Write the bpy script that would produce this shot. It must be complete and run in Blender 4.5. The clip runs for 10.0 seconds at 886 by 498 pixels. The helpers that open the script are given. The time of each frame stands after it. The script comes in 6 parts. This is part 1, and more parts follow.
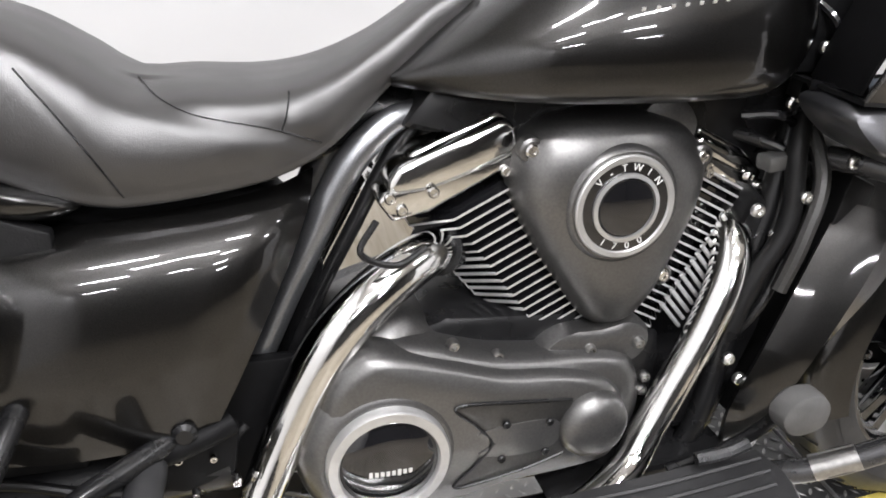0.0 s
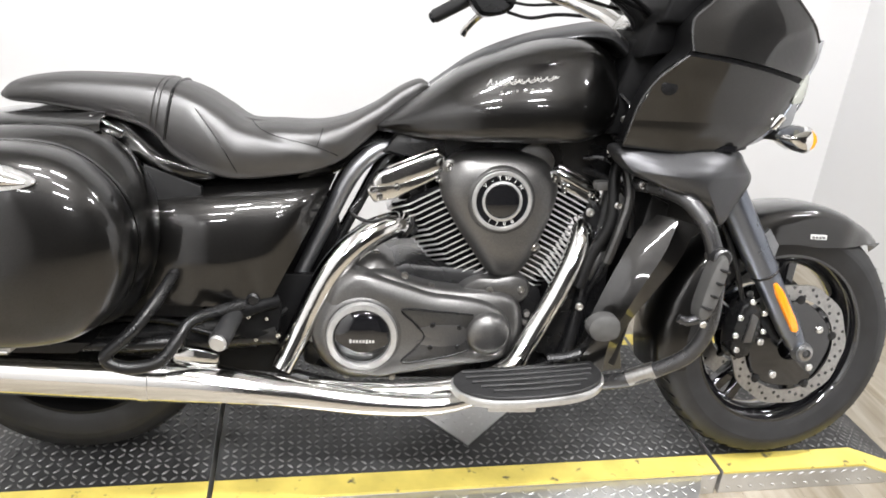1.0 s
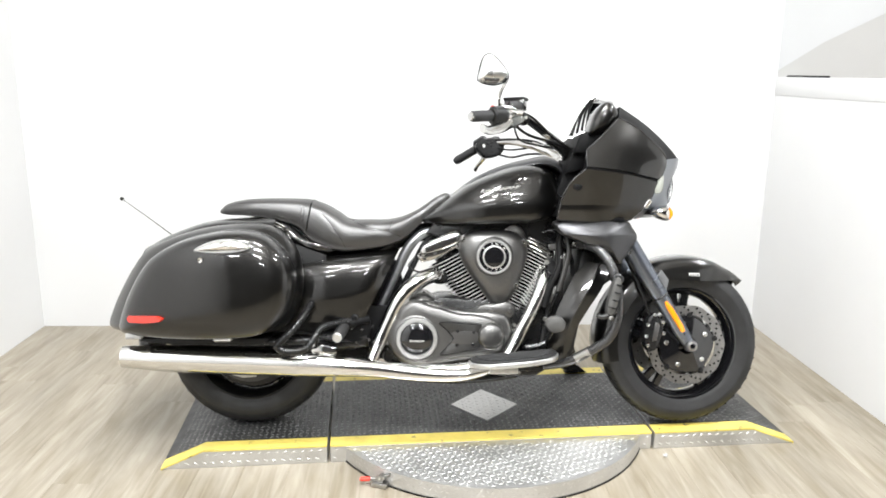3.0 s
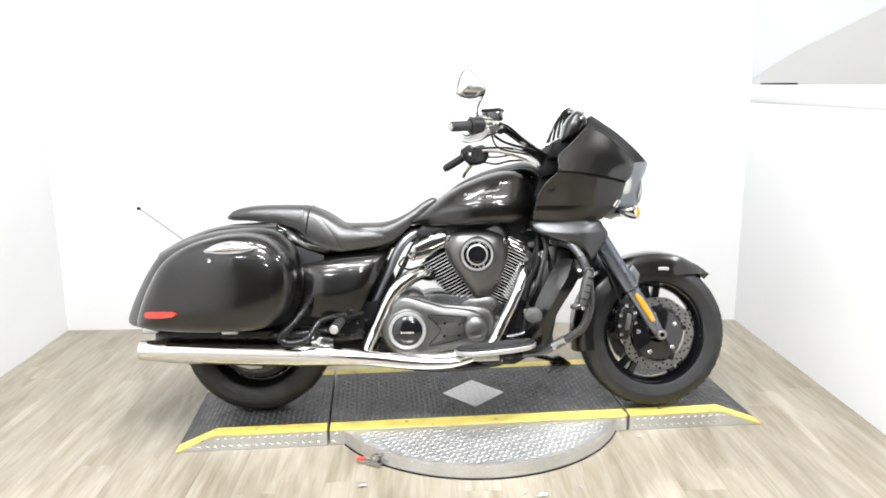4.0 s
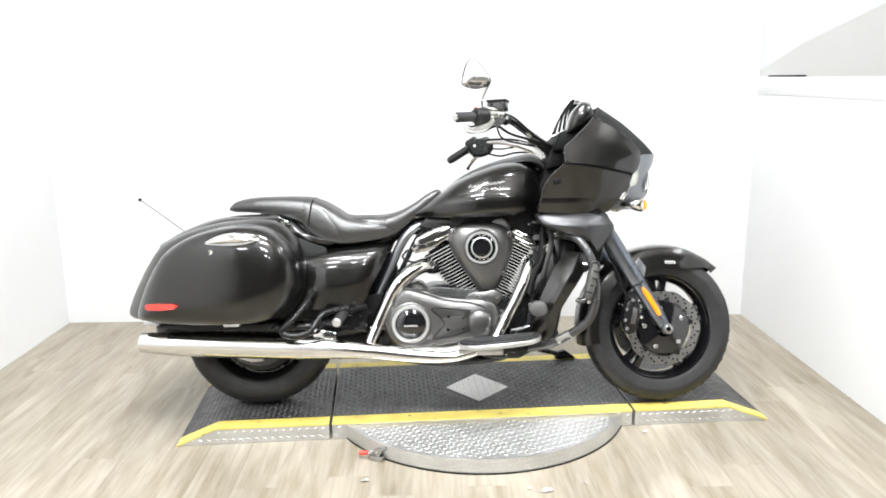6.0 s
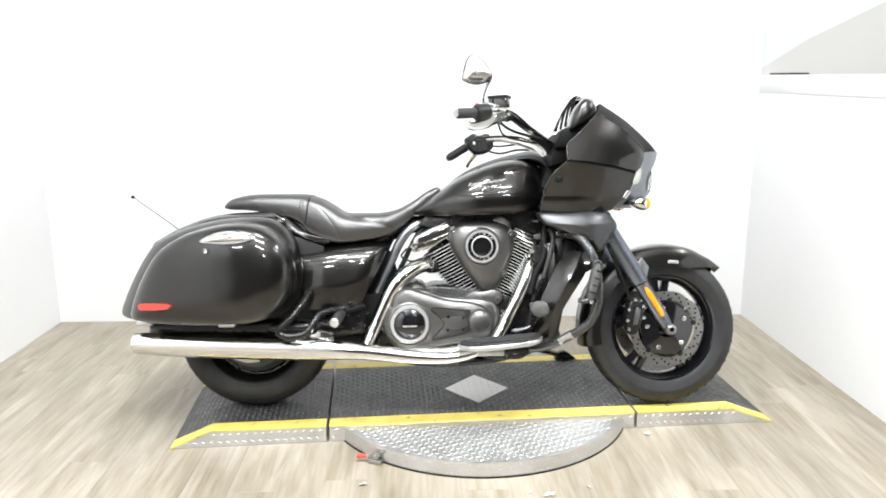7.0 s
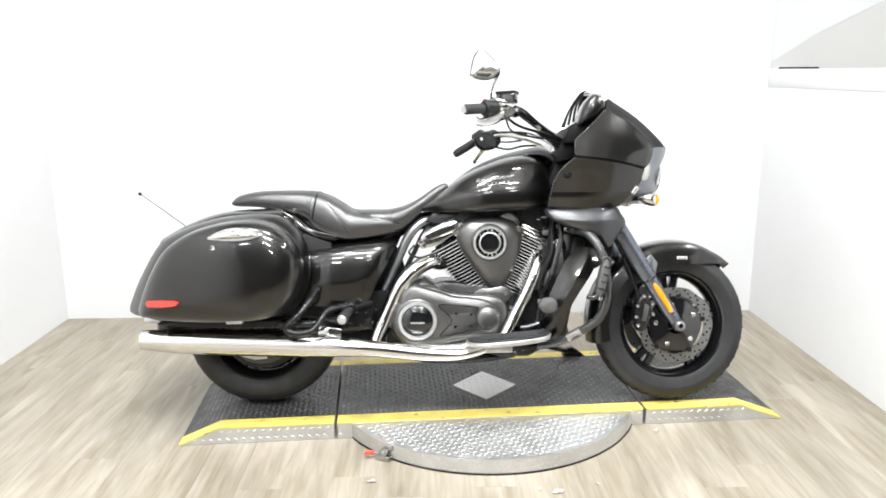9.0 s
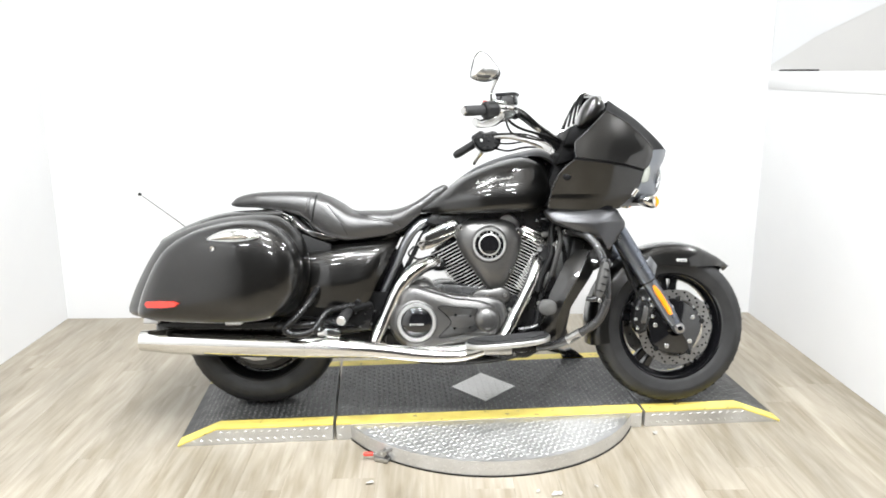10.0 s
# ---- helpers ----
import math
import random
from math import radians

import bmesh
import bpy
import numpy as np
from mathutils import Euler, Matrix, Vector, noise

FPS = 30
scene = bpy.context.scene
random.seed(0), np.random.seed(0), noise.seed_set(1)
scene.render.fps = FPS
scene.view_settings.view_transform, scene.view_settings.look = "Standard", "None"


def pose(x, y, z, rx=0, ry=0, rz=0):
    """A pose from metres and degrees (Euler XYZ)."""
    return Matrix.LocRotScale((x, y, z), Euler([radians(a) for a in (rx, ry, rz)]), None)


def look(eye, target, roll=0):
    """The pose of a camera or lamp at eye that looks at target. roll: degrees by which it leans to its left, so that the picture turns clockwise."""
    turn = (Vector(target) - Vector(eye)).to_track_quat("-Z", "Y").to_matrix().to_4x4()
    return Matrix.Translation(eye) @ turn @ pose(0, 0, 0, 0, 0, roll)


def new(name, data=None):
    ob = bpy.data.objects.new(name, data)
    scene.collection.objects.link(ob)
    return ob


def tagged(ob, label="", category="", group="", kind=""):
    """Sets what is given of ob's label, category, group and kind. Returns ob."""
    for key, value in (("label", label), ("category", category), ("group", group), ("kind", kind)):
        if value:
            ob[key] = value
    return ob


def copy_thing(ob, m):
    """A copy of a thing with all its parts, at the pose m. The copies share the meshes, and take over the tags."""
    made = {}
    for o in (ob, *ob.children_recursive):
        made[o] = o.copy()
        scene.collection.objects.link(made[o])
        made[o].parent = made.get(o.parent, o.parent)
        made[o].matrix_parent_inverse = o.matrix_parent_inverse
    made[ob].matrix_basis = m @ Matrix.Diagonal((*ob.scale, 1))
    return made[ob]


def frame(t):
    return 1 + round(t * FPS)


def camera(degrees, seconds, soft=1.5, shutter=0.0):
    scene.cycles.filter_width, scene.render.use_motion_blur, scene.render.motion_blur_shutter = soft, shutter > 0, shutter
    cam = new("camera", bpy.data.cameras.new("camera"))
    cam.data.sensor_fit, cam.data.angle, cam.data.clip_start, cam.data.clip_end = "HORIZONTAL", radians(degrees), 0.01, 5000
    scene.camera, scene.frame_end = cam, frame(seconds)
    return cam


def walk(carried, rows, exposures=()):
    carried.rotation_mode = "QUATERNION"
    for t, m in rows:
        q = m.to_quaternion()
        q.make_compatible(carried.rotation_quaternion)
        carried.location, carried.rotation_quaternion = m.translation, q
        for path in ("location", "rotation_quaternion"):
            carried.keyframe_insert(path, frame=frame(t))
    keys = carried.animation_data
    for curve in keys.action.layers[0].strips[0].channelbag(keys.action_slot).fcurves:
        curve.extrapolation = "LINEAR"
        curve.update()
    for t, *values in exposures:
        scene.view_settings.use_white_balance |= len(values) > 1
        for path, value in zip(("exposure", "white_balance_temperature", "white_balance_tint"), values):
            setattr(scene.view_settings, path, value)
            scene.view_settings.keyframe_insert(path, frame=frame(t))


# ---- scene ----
# camera
cam = camera(60.2, 10.0, 1.8)
PATH = [
    (0, (0.155, -0.544, 1.164), (0.696, 1.054, 0.090), 6.2),
    (0.2, (0.188, -0.679, 1.192), (0.662, 0.958, 0.146), 4.4),
    (0.5, (0.233, -0.917, 1.249), (0.572, 0.792, 0.266), 2.7),
    (0.7, (0.276, -1.085, 1.281), (0.534, 0.674, 0.366), 3.6),
    (1, (0.286, -1.335, 1.304), (0.534, 0.469, 0.480), 4.9),
    (1.2, (0.289, -1.477, 1.304), (0.553, 0.335, 0.496), 3.6),
    (1.5, (0.291, -1.689, 1.33), (0.511, 0.135, 0.54), 2.6),
    (1.7, (0.308, -1.824, 1.339), (0.493, 0.001, 0.543), 4.4),
    (2, (0.321, -2.019, 1.322), (0.47, -0.182, 0.546), 5.6),
    (2.2, (0.299, -2.146, 1.360), (0.411, -0.282, 0.643), 3.9),
    (2.5, (0.276, -2.337, 1.362), (0.397, -0.435, 0.758), 2.0),
    (2.7, (0.267, -2.436, 1.392), (0.395, -0.515, 0.852), 2.3),
    (3, (0.304, -2.571, 1.408), (0.385, -0.625, 0.953), 0.6),
    (4.5, (0.417, -2.872, 1.418), (0.457, -0.917, 0.998), -0.6),
    (5, (0.419, -2.865, 1.403), (0.452, -0.91, 0.987), -0.4),
    (5.5, (0.412, -2.841, 1.406), (0.44, -0.889, 0.971), -0.5),
    (7, (0.379, -2.752, 1.39), (0.429, -0.802, 0.949), -0.2),
    (7.5, (0.371, -2.745, 1.399), (0.416, -0.798, 0.944), -0.2),
    (8, (0.369, -2.747, 1.392), (0.413, -0.799, 0.941), 0.1),
    (8.5, (0.361, -2.746, 1.392), (0.397, -0.797, 0.945), -0.0),
    (9, (0.37, -2.741, 1.392), (0.406, -0.793, 0.939), -0.4),
    (9.5, (0.385, -2.741, 1.4), (0.415, -0.793, 0.944), -0.4),
    (10, (0.372, -2.739, 1.396), (0.408, -0.791, 0.944), -0.2),
]
EXPOSURES = [(0.0, -0.28, 6550, 15), (0.5, -0.2, 6650, 14), (1.0, -0.12, 6650, 13), (2.0, -0.05, 6880, 11), (3.0, 0.05, 6600, 10), (4.5, 0.10, 6500, 10), (6.0, 0.14, 6500, 10), (10.0, 0.11, 6500, 10)]
walk(cam, [(t, look(eye, target, roll)) for t, eye, target, roll in PATH], EXPOSURES)

# world: dim indoor surroundings, the hall is closed all round
world = bpy.data.worlds.new("hall_world")
world.use_nodes = True
world.node_tree.nodes["Background"].inputs[0].default_value = (0.9, 0.95, 1.0, 1)
world.node_tree.nodes["Background"].inputs[1].default_value = 0.2
scene.world = world


def area_lamp(name, m, sx, sy, power, colour=(0.96, 0.985, 1.0)):
    d = bpy.data.lights.new(name, "AREA")
    d.shape, d.size, d.size_y, d.energy, d.color = "RECTANGLE", sx, sy, power, colour
    ob = new(name, d)
    ob.matrix_world = m
    return ob


CEIL = 4.1
# fluorescent fittings under the ceiling of the hall: (x, y) of each
# the last two are added to brighten the wall beyond the partition
FITTINGS = [(-0.40, -0.95), (0.95, -0.75), (0.15, -2.05), (1.20, -2.60), (-0.70, -3.10), (1.30, -4.30), (-0.95, -5.70), (2.10, -6.60), (3.9, 0.2), (3.9, -1.6)]
for fx, fy in FITTINGS:
    area_lamp("tube_light", pose(fx, fy, CEIL - 0.13), 0.85, 0.12, 80)


# ---------- materials ----------
def material(name, colour, rough=0.5, metal=0.0, coat=0.0, noise_scale=0.0, noise_amount=0.0, bump=0.0, bump_scale=200.0, spec=0.5, grime=0.0):
    mat = bpy.data.materials.new(name)
    mat.use_nodes = True
    nt = mat.node_tree
    b = nt.nodes["Principled BSDF"]
    b.inputs["Base Color"].default_value = (*colour, 1)
    b.inputs["Roughness"].default_value = rough
    b.inputs["Metallic"].default_value = metal
    b.inputs["Coat Weight"].default_value = coat
    b.inputs["Coat IOR"].default_value = 1.5
    b.inputs["Coat Roughness"].default_value = 0.045
    b.inputs["Specular IOR Level"].default_value = spec
    co = nt.nodes.new("ShaderNodeTexCoord")
    if noise_amount:
        n = nt.nodes.new("ShaderNodeTexNoise")
        n.inputs["Scale"].default_value, n.inputs["Detail"].default_value = noise_scale, 5
        nt.links.new(co.outputs["Object"], n.inputs["Vector"])
        r = nt.nodes.new("ShaderNodeValToRGB")
        r.color_ramp.elements[0].position, r.color_ramp.elements[1].position = 0.3, 0.7
        r.color_ramp.elements[0].color = (*[c * (1 - noise_amount) for c in colour], 1)
        r.color_ramp.elements[1].color = (*[min(1, c * (1 + noise_amount)) for c in colour], 1)
        nt.links.new(n.outputs["Fac"], r.inputs["Fac"])
        nt.links.new(r.outputs["Color"], b.inputs["Base Color"])
    if grime:
        n2 = nt.nodes.new("ShaderNodeTexNoise")
        n2.inputs["Scale"].default_value, n2.inputs["Detail"].default_value = 14, 6
        nt.links.new(co.outputs["Object"], n2.inputs["Vector"])
        mr = nt.nodes.new("ShaderNodeMapRange")
        mr.inputs["From Min"].default_value, mr.inputs["From Max"].default_value = 0.3, 0.7
        mr.inputs["To Min"].default_value, mr.inputs["To Max"].default_value = max(0.02, rough - grime), rough + grime
        nt.links.new(n2.outputs["Fac"], mr.inputs["Value"])
        nt.links.new(mr.outputs["Result"], b.inputs["Roughness"])
    if bump:
        n3 = nt.nodes.new("ShaderNodeTexNoise")
        n3.inputs["Scale"].default_value, n3.inputs["Detail"].default_value = bump_scale, 3
        nt.links.new(co.outputs["Object"], n3.inputs["Vector"])
        bp = nt.nodes.new("ShaderNodeBump")
        bp.inputs["Strength"].default_value, bp.inputs["Distance"].default_value = bump, 0.002
        nt.links.new(n3.outputs["Fac"], bp.inputs["Height"])
        nt.links.new(bp.outputs["Normal"], b.inputs["Normal"])
    return mat


def stain(mat, colour, scale, low, high):
    """Dark spots of worn-in dirt over a material's own colour."""
    nt = mat.node_tree
    b = nt.nodes["Principled BSDF"]
    link = b.inputs["Base Color"].links[0]
    n = nt.nodes.new("ShaderNodeTexNoise")
    n.inputs["Scale"].default_value, n.inputs["Detail"].default_value = scale, 7
    co = nt.nodes.new("ShaderNodeTexCoord")
    nt.links.new(co.outputs["Object"], n.inputs["Vector"])
    ramp = nt.nodes.new("ShaderNodeMapRange")
    ramp.inputs["From Min"].default_value, ramp.inputs["From Max"].default_value = low, high
    nt.links.new(n.outputs["Fac"], ramp.inputs["Value"])
    mix = nt.nodes.new("ShaderNodeMix")
    mix.data_type = "RGBA"
    nt.links.new(ramp.outputs["Result"], mix.inputs[0])
    nt.links.new(link.from_socket, mix.inputs[6])
    mix.inputs[7].default_value = (*colour, 1)
    nt.links.new(mix.outputs[2], b.inputs["Base Color"])


PAINT = material("black_metallic_paint", (0.0235, 0.0229, 0.0221), 0.32, 0.95, 1.0, 900, 0.3, 0.12, 90, spec=0.5)
SATIN = material("satin_grey_paint", (0.24, 0.245, 0.255), 0.32, 0.9, 0.0, 500, 0.1, 0.04, 900, grime=0.05)
PANEL = material("satin_charcoal_panel", (0.074, 0.0745, 0.078), 0.36, 0.85, 0.08, 500, 0.1)
COVER = material("matte_charcoal_engine_paint", (0.155, 0.153, 0.150), 0.36, 0.9, 0.0, 300, 0.12, 0.06, 700, grime=0.02)
BLACKSATIN = material("satin_black_tube", (0.066, 0.066, 0.068), 0.27, 0.7, 0.3, 300, 0.1, grime=0.06)
CHROME = material("chrome", (0.72, 0.715, 0.70), 0.10, 1.0, 0, 0, 0, 0.10, 120, grime=0.05)
ALU = material("brushed_aluminium", (0.72, 0.72, 0.71), 0.27, 1.0, 0, 60, 0.08, grime=0.06)
FIN = material("machined_fin_edge", (0.66, 0.66, 0.66), 0.33, 0.6, 0, 60, 0.1)
BLACK = material("black_semi_gloss", (0.008, 0.008, 0.0084), 0.28, 0.0, 0.0, 60, 0.2, spec=0.35, grime=0.08)
GLOSS = material("gloss_black", (0.006, 0.006, 0.007), 0.06, 0.0, 1.0)
PLASTIC = material("black_textured_plastic", (0.006, 0.006, 0.0062), 0.42, 0, 0, 80, 0.2, 0.2, 500, spec=0.25)
RUBBER = material("tyre_rubber", (0.0178, 0.0178, 0.0184), 0.5, 0, 0, 18, 0.25, 0.15, 300, spec=0.4, grime=0.1)
LEATHER = material("black_leather", (0.019, 0.0178, 0.0172), 0.38, 0, 0.0, 40, 0.15, 0.16, 700, spec=1.0, grime=0.05)
AMBER = material("amber_reflector", (0.9, 0.28, 0.01), 0.15, 0, 1.0)
RED = material("red_reflector", (0.62, 0.030, 0.014), 0.18, 0, 1.0)
REDPLASTIC = material("red_plastic", (0.7, 0.06, 0.04), 0.35, 0, 0, 30, 0.1)
LIGHTGREY = material("light_grey_print", (0.62, 0.62, 0.6), 0.4)
CAST = material("pale_cast_metal", (0.55, 0.55, 0.545), 0.38, 0.8, 0, 60, 0.08, grime=0.06)
STEEL = material("ground_steel", (0.40, 0.395, 0.385), 0.3, 1.0, 0, 120, 0.15)
GREYRUBBER = material("worn_grey_rubber", (0.068, 0.067, 0.065), 0.55, 0, 0, 40, 0.15, 0.2, 300)
BLUE = material("blue_plastic", (0.02, 0.08, 0.6), 0.3)
WALL = material("white_painted_wall", (0.66, 0.662, 0.665), 0.6, 0, 0, 1.3, 0.03, 0.05, 60)
GREYWALL = material("plain_grey_wall", (0.385, 0.380, 0.372), 0.7, 0, 0, 1.3, 0.03)
STAIRDIMMED = material("stair_panel_dimmed_white", (0.455, 0.462, 0.470), 0.6, 0, 0, 1.3, 0.03)
DARKWALL = material("dark_unseen_hall", (0.03, 0.029, 0.028), 0.7, 0, 0, 1.3, 0.2)
CEILMAT = material("white_painted_ceiling", (0.78, 0.78, 0.775), 0.8, 0, 0, 2, 0.1)
TREADBLACK = material("black_painted_tread_plate", (0.030, 0.0303, 0.0307), 0.42, 0.0, 0, 9, 0.4, 0.1, 200, spec=0.55, grime=0.1)
TREADWORN = material("worn_black_tread_lugs", (0.20, 0.20, 0.198), 0.38, 0.5, 0, 30, 0.5, 0, spec=0.5, grime=0.1)
TREADALU = material("bare_aluminium_tread_plate", (0.60, 0.598, 0.592), 0.40, 0.82, 0, 7, 0.10, 0.08, 160, grime=0.08)
TREADLUG = material("polished_tread_lugs", (0.62, 0.618, 0.61), 0.43, 0.8, 0, 40, 0.2, grime=0.08)
# darker copy of the cover colour: shade of the recess, and plain dark parts
COVERDARK = material("dark_charcoal_and_recess_shade", (0.085, 0.084, 0.082), 0.4, 0.9, 0.0, 300, 0.12, 0.08, 700, grime=0.06)
LENS = material("pale_lamp_lens", (0.32, 0.335, 0.30), 0.10, 0.0, 0.6, 30, 0.15, spec=0.8)
# near-black puts deep shade into inner parts, and keeps the deck from reflecting
DULL = material("dull_black_plastic_and_shade", (0.0035, 0.0035, 0.0038), 0.55, 0, 0, 80, 0.2, 0.1, 500, spec=0.12)
# bluish light reflected by fork and nose is mixed into these colours
FORK = material("satin_fork_blue_sheen", (0.165, 0.180, 0.212), 0.30, 0.9, 0.0, 500, 0.1, 0.04, 900, grime=0.04)
NOSE = material("satin_nose_blue_sheen", (0.17, 0.185, 0.215), 0.34, 0.85, 0.5, 500, 0.1)
STICKER = material("white_sticker", (0.55, 0.55, 0.54), 0.4)
EMBLEM = material("pale_emblem_metal", (0.58, 0.575, 0.56), 0.38, 0.4)
YELLOW = material("yellow_safety_paint", (0.68, 0.55, 0.125), 0.5, 0, 0, 11, 0.16, 0.15, 120, grime=0.1)
stain(YELLOW, (0.10, 0.085, 0.05), 34, 0.63, 0.72)

GLASS = bpy.data.materials.new("clear_lens")
GLASS.use_nodes = True
g = GLASS.node_tree.nodes["Principled BSDF"]
g.inputs["Transmission Weight"].default_value, g.inputs["Roughness"].default_value, g.inputs["IOR"].default_value = 1.0, 0.03, 1.3

TUBE = bpy.data.materials.new("fluorescent_tube")
TUBE.use_nodes = True
g = TUBE.node_tree.nodes["Principled BSDF"]
g.inputs["Emission Color"].default_value, g.inputs["Emission Strength"].default_value = (0.97, 0.99, 1, 1), 30


def wood_material():
    mat = bpy.data.materials.new("pale_oak_laminate")
    mat.use_nodes = True
    nt = mat.node_tree
    b = nt.nodes["Principled BSDF"]
    co = nt.nodes.new("ShaderNodeTexCoord")
    info = nt.nodes.new("ShaderNodeObjectInfo")
    add = nt.nodes.new("ShaderNodeVectorMath")
    add.operation = "ADD"
    sc = nt.nodes.new("ShaderNodeVectorMath")
    sc.operation = "SCALE"
    sc.inputs["Scale"].default_value = 37.0
    cb = nt.nodes.new("ShaderNodeCombineXYZ")
    for k in range(3):
        nt.links.new(info.outputs["Random"], cb.inputs[k])
    nt.links.new(cb.outputs[0], sc.inputs[0])
    nt.links.new(co.outputs["Object"], add.inputs[0])
    nt.links.new(sc.outputs[0], add.inputs[1])
    mp = nt.nodes.new("ShaderNodeMapping")
    mp.inputs["Scale"].default_value = (8.5, 1.15, 1)
    nt.links.new(add.outputs[0], mp.inputs["Vector"])
    n = nt.nodes.new("ShaderNodeTexNoise")
    n.inputs["Scale"].default_value, n.inputs["Detail"].default_value, n.inputs["Distortion"].default_value = 1.0, 7, 1.2
    nt.links.new(mp.outputs[0], n.inputs["Vector"])
    r = nt.nodes.new("ShaderNodeValToRGB")
    r.color_ramp.elements[0].position, r.color_ramp.elements[1].position = 0.33, 0.67
    r.color_ramp.elements[0].color, r.color_ramp.elements[1].color = (0.185, 0.154, 0.105, 1), (0.370, 0.334, 0.276, 1)
    mp2 = nt.nodes.new("ShaderNodeMapping")
    mp2.inputs["Scale"].default_value = (46, 3.4, 1)
    nt.links.new(add.outputs[0], mp2.inputs["Vector"])
    fine = nt.nodes.new("ShaderNodeTexNoise")
    fine.inputs["Scale"].default_value, fine.inputs["Detail"].default_value, fine.inputs["Distortion"].default_value = 1.0, 6, 0.8
    nt.links.new(mp2.outputs[0], fine.inputs["Vector"])
    blend = nt.nodes.new("ShaderNodeMix")
    blend.inputs["Factor"].default_value = 0.42
    nt.links.new(n.outputs["Fac"], blend.inputs["A"])
    nt.links.new(fine.outputs["Fac"], blend.inputs["B"])
    nt.links.new(blend.outputs["Result"], r.inputs["Fac"])
    n2 = nt.nodes.new("ShaderNodeTexNoise")
    n2.inputs["Scale"].default_value, n2.inputs["Detail"].default_value = 1.0, 5
    hs = nt.nodes.new("ShaderNodeHueSaturation")
    ma = nt.nodes.new("ShaderNodeMath")
    ma.operation = "MULTIPLY_ADD"
    ma.inputs[1].default_value, ma.inputs[2].default_value = 0.03, 0.66
    mb = nt.nodes.new("ShaderNodeMath")
    mb.operation = "MULTIPLY_ADD"
    mb.inputs[1].default_value = 0.58
    nt.links.new(info.outputs["Random"], ma.inputs[0])
    geo = nt.nodes.new("ShaderNodeNewGeometry")
    mp3 = nt.nodes.new("ShaderNodeMapping")
    mp3.inputs["Scale"].default_value = (4.2, 1.5, 1)
    nt.links.new(geo.outputs["Position"], mp3.inputs["Vector"])
    n2.inputs["Distortion"].default_value = 0.8
    nt.links.new(mp3.outputs[0], n2.inputs["Vector"])
    nt.links.new(n2.outputs["Fac"], mb.inputs[0])
    nt.links.new(ma.outputs[0], mb.inputs[2])
    nt.links.new(mb.outputs[0], hs.inputs["Value"])
    nt.links.new(r.outputs["Color"], hs.inputs["Color"])
    nt.links.new(hs.outputs["Color"], b.inputs["Base Color"])
    b.inputs["Roughness"].default_value = 0.38
    bp = nt.nodes.new("ShaderNodeBump")
    bp.inputs["Strength"].default_value, bp.inputs["Distance"].default_value = 0.12, 0.001
    nt.links.new(n.outputs["Fac"], bp.inputs["Height"])
    nt.links.new(bp.outputs["Normal"], b.inputs["Normal"])
    return mat


WOOD = wood_material()


# ---------- mesh helpers ----------
from mathutils.bvhtree import BVHTree


def surface_y(ob, x, z, side=-1):
    """Where a line along y first meets the object's own mesh from that side."""
    me = ob.data
    tree = BVHTree.FromPolygons([v.co for v in me.vertices], [p.vertices for p in me.polygons])
    hit = tree.ray_cast(Vector((x, side * 2.0, z)), Vector((0, -side, 0)))
    return hit[0].y if hit[0] else 0.0


def part(name, bm, mat, parent=None, label="", sharp=35, m=None):
    if m is not None:
        bmesh.ops.transform(bm, matrix=m, verts=bm.verts)
    bmesh.ops.recalc_face_normals(bm, faces=bm.faces)
    me = bpy.data.meshes.new(name)
    bm.to_mesh(me)
    bm.free()
    me.materials.append(mat)
    me.polygons.foreach_set("use_smooth", [True] * len(me.polygons))
    me.set_sharp_from_angle(angle=radians(sharp))
    ob = new(name, me)
    if parent is not None:
        ob.parent = parent
    if label:
        ob["label"] = label
    return ob


def thing(name, label, category, m=None, group="", kind=""):
    ob = new(name)
    ob.empty_display_size = 0.1
    if m is not None:
        ob.matrix_world = m
    return tagged(ob, label, category, group, kind)


def spline(pts, n, closed=False):
    """n points on a smooth curve through pts."""
    p = [Vector(q) for q in pts]
    k = len(p)
    spans = k if closed else k - 1
    out = []
    for i in range(n):
        u = i * spans / (n if closed else n - 1)
        j = min(int(u), spans - 1)
        f = u - j
        if closed:
            a, b, c, d = p[(j - 1) % k], p[j % k], p[(j + 1) % k], p[(j + 2) % k]
        else:
            b, c = p[j], p[j + 1]
            a = p[j - 1] if j else b * 2 - c
            d = p[j + 2] if j + 2 < k else c * 2 - b
        out.append(0.5 * (2 * b + (c - a) * f + (2 * a - 5 * b + 4 * c - d) * f * f + (3 * b - a - 3 * c + d) * f ** 3))
    return out


def bridge(bm, rings, closed=True, cap0=True, cap1=True):
    vs = [[bm.verts.new(q) for q in ring] for ring in rings]
    n = len(vs[0])
    for a, b in zip(vs, vs[1:]):
        for i in range(n if closed else n - 1):
            j = (i + 1) % n
            bm.faces.new((a[i], a[j], b[j], b[i]))
    if cap0:
        bm.faces.new(vs[0][::-1])
    if cap1:
        bm.faces.new(vs[-1])
    return bm


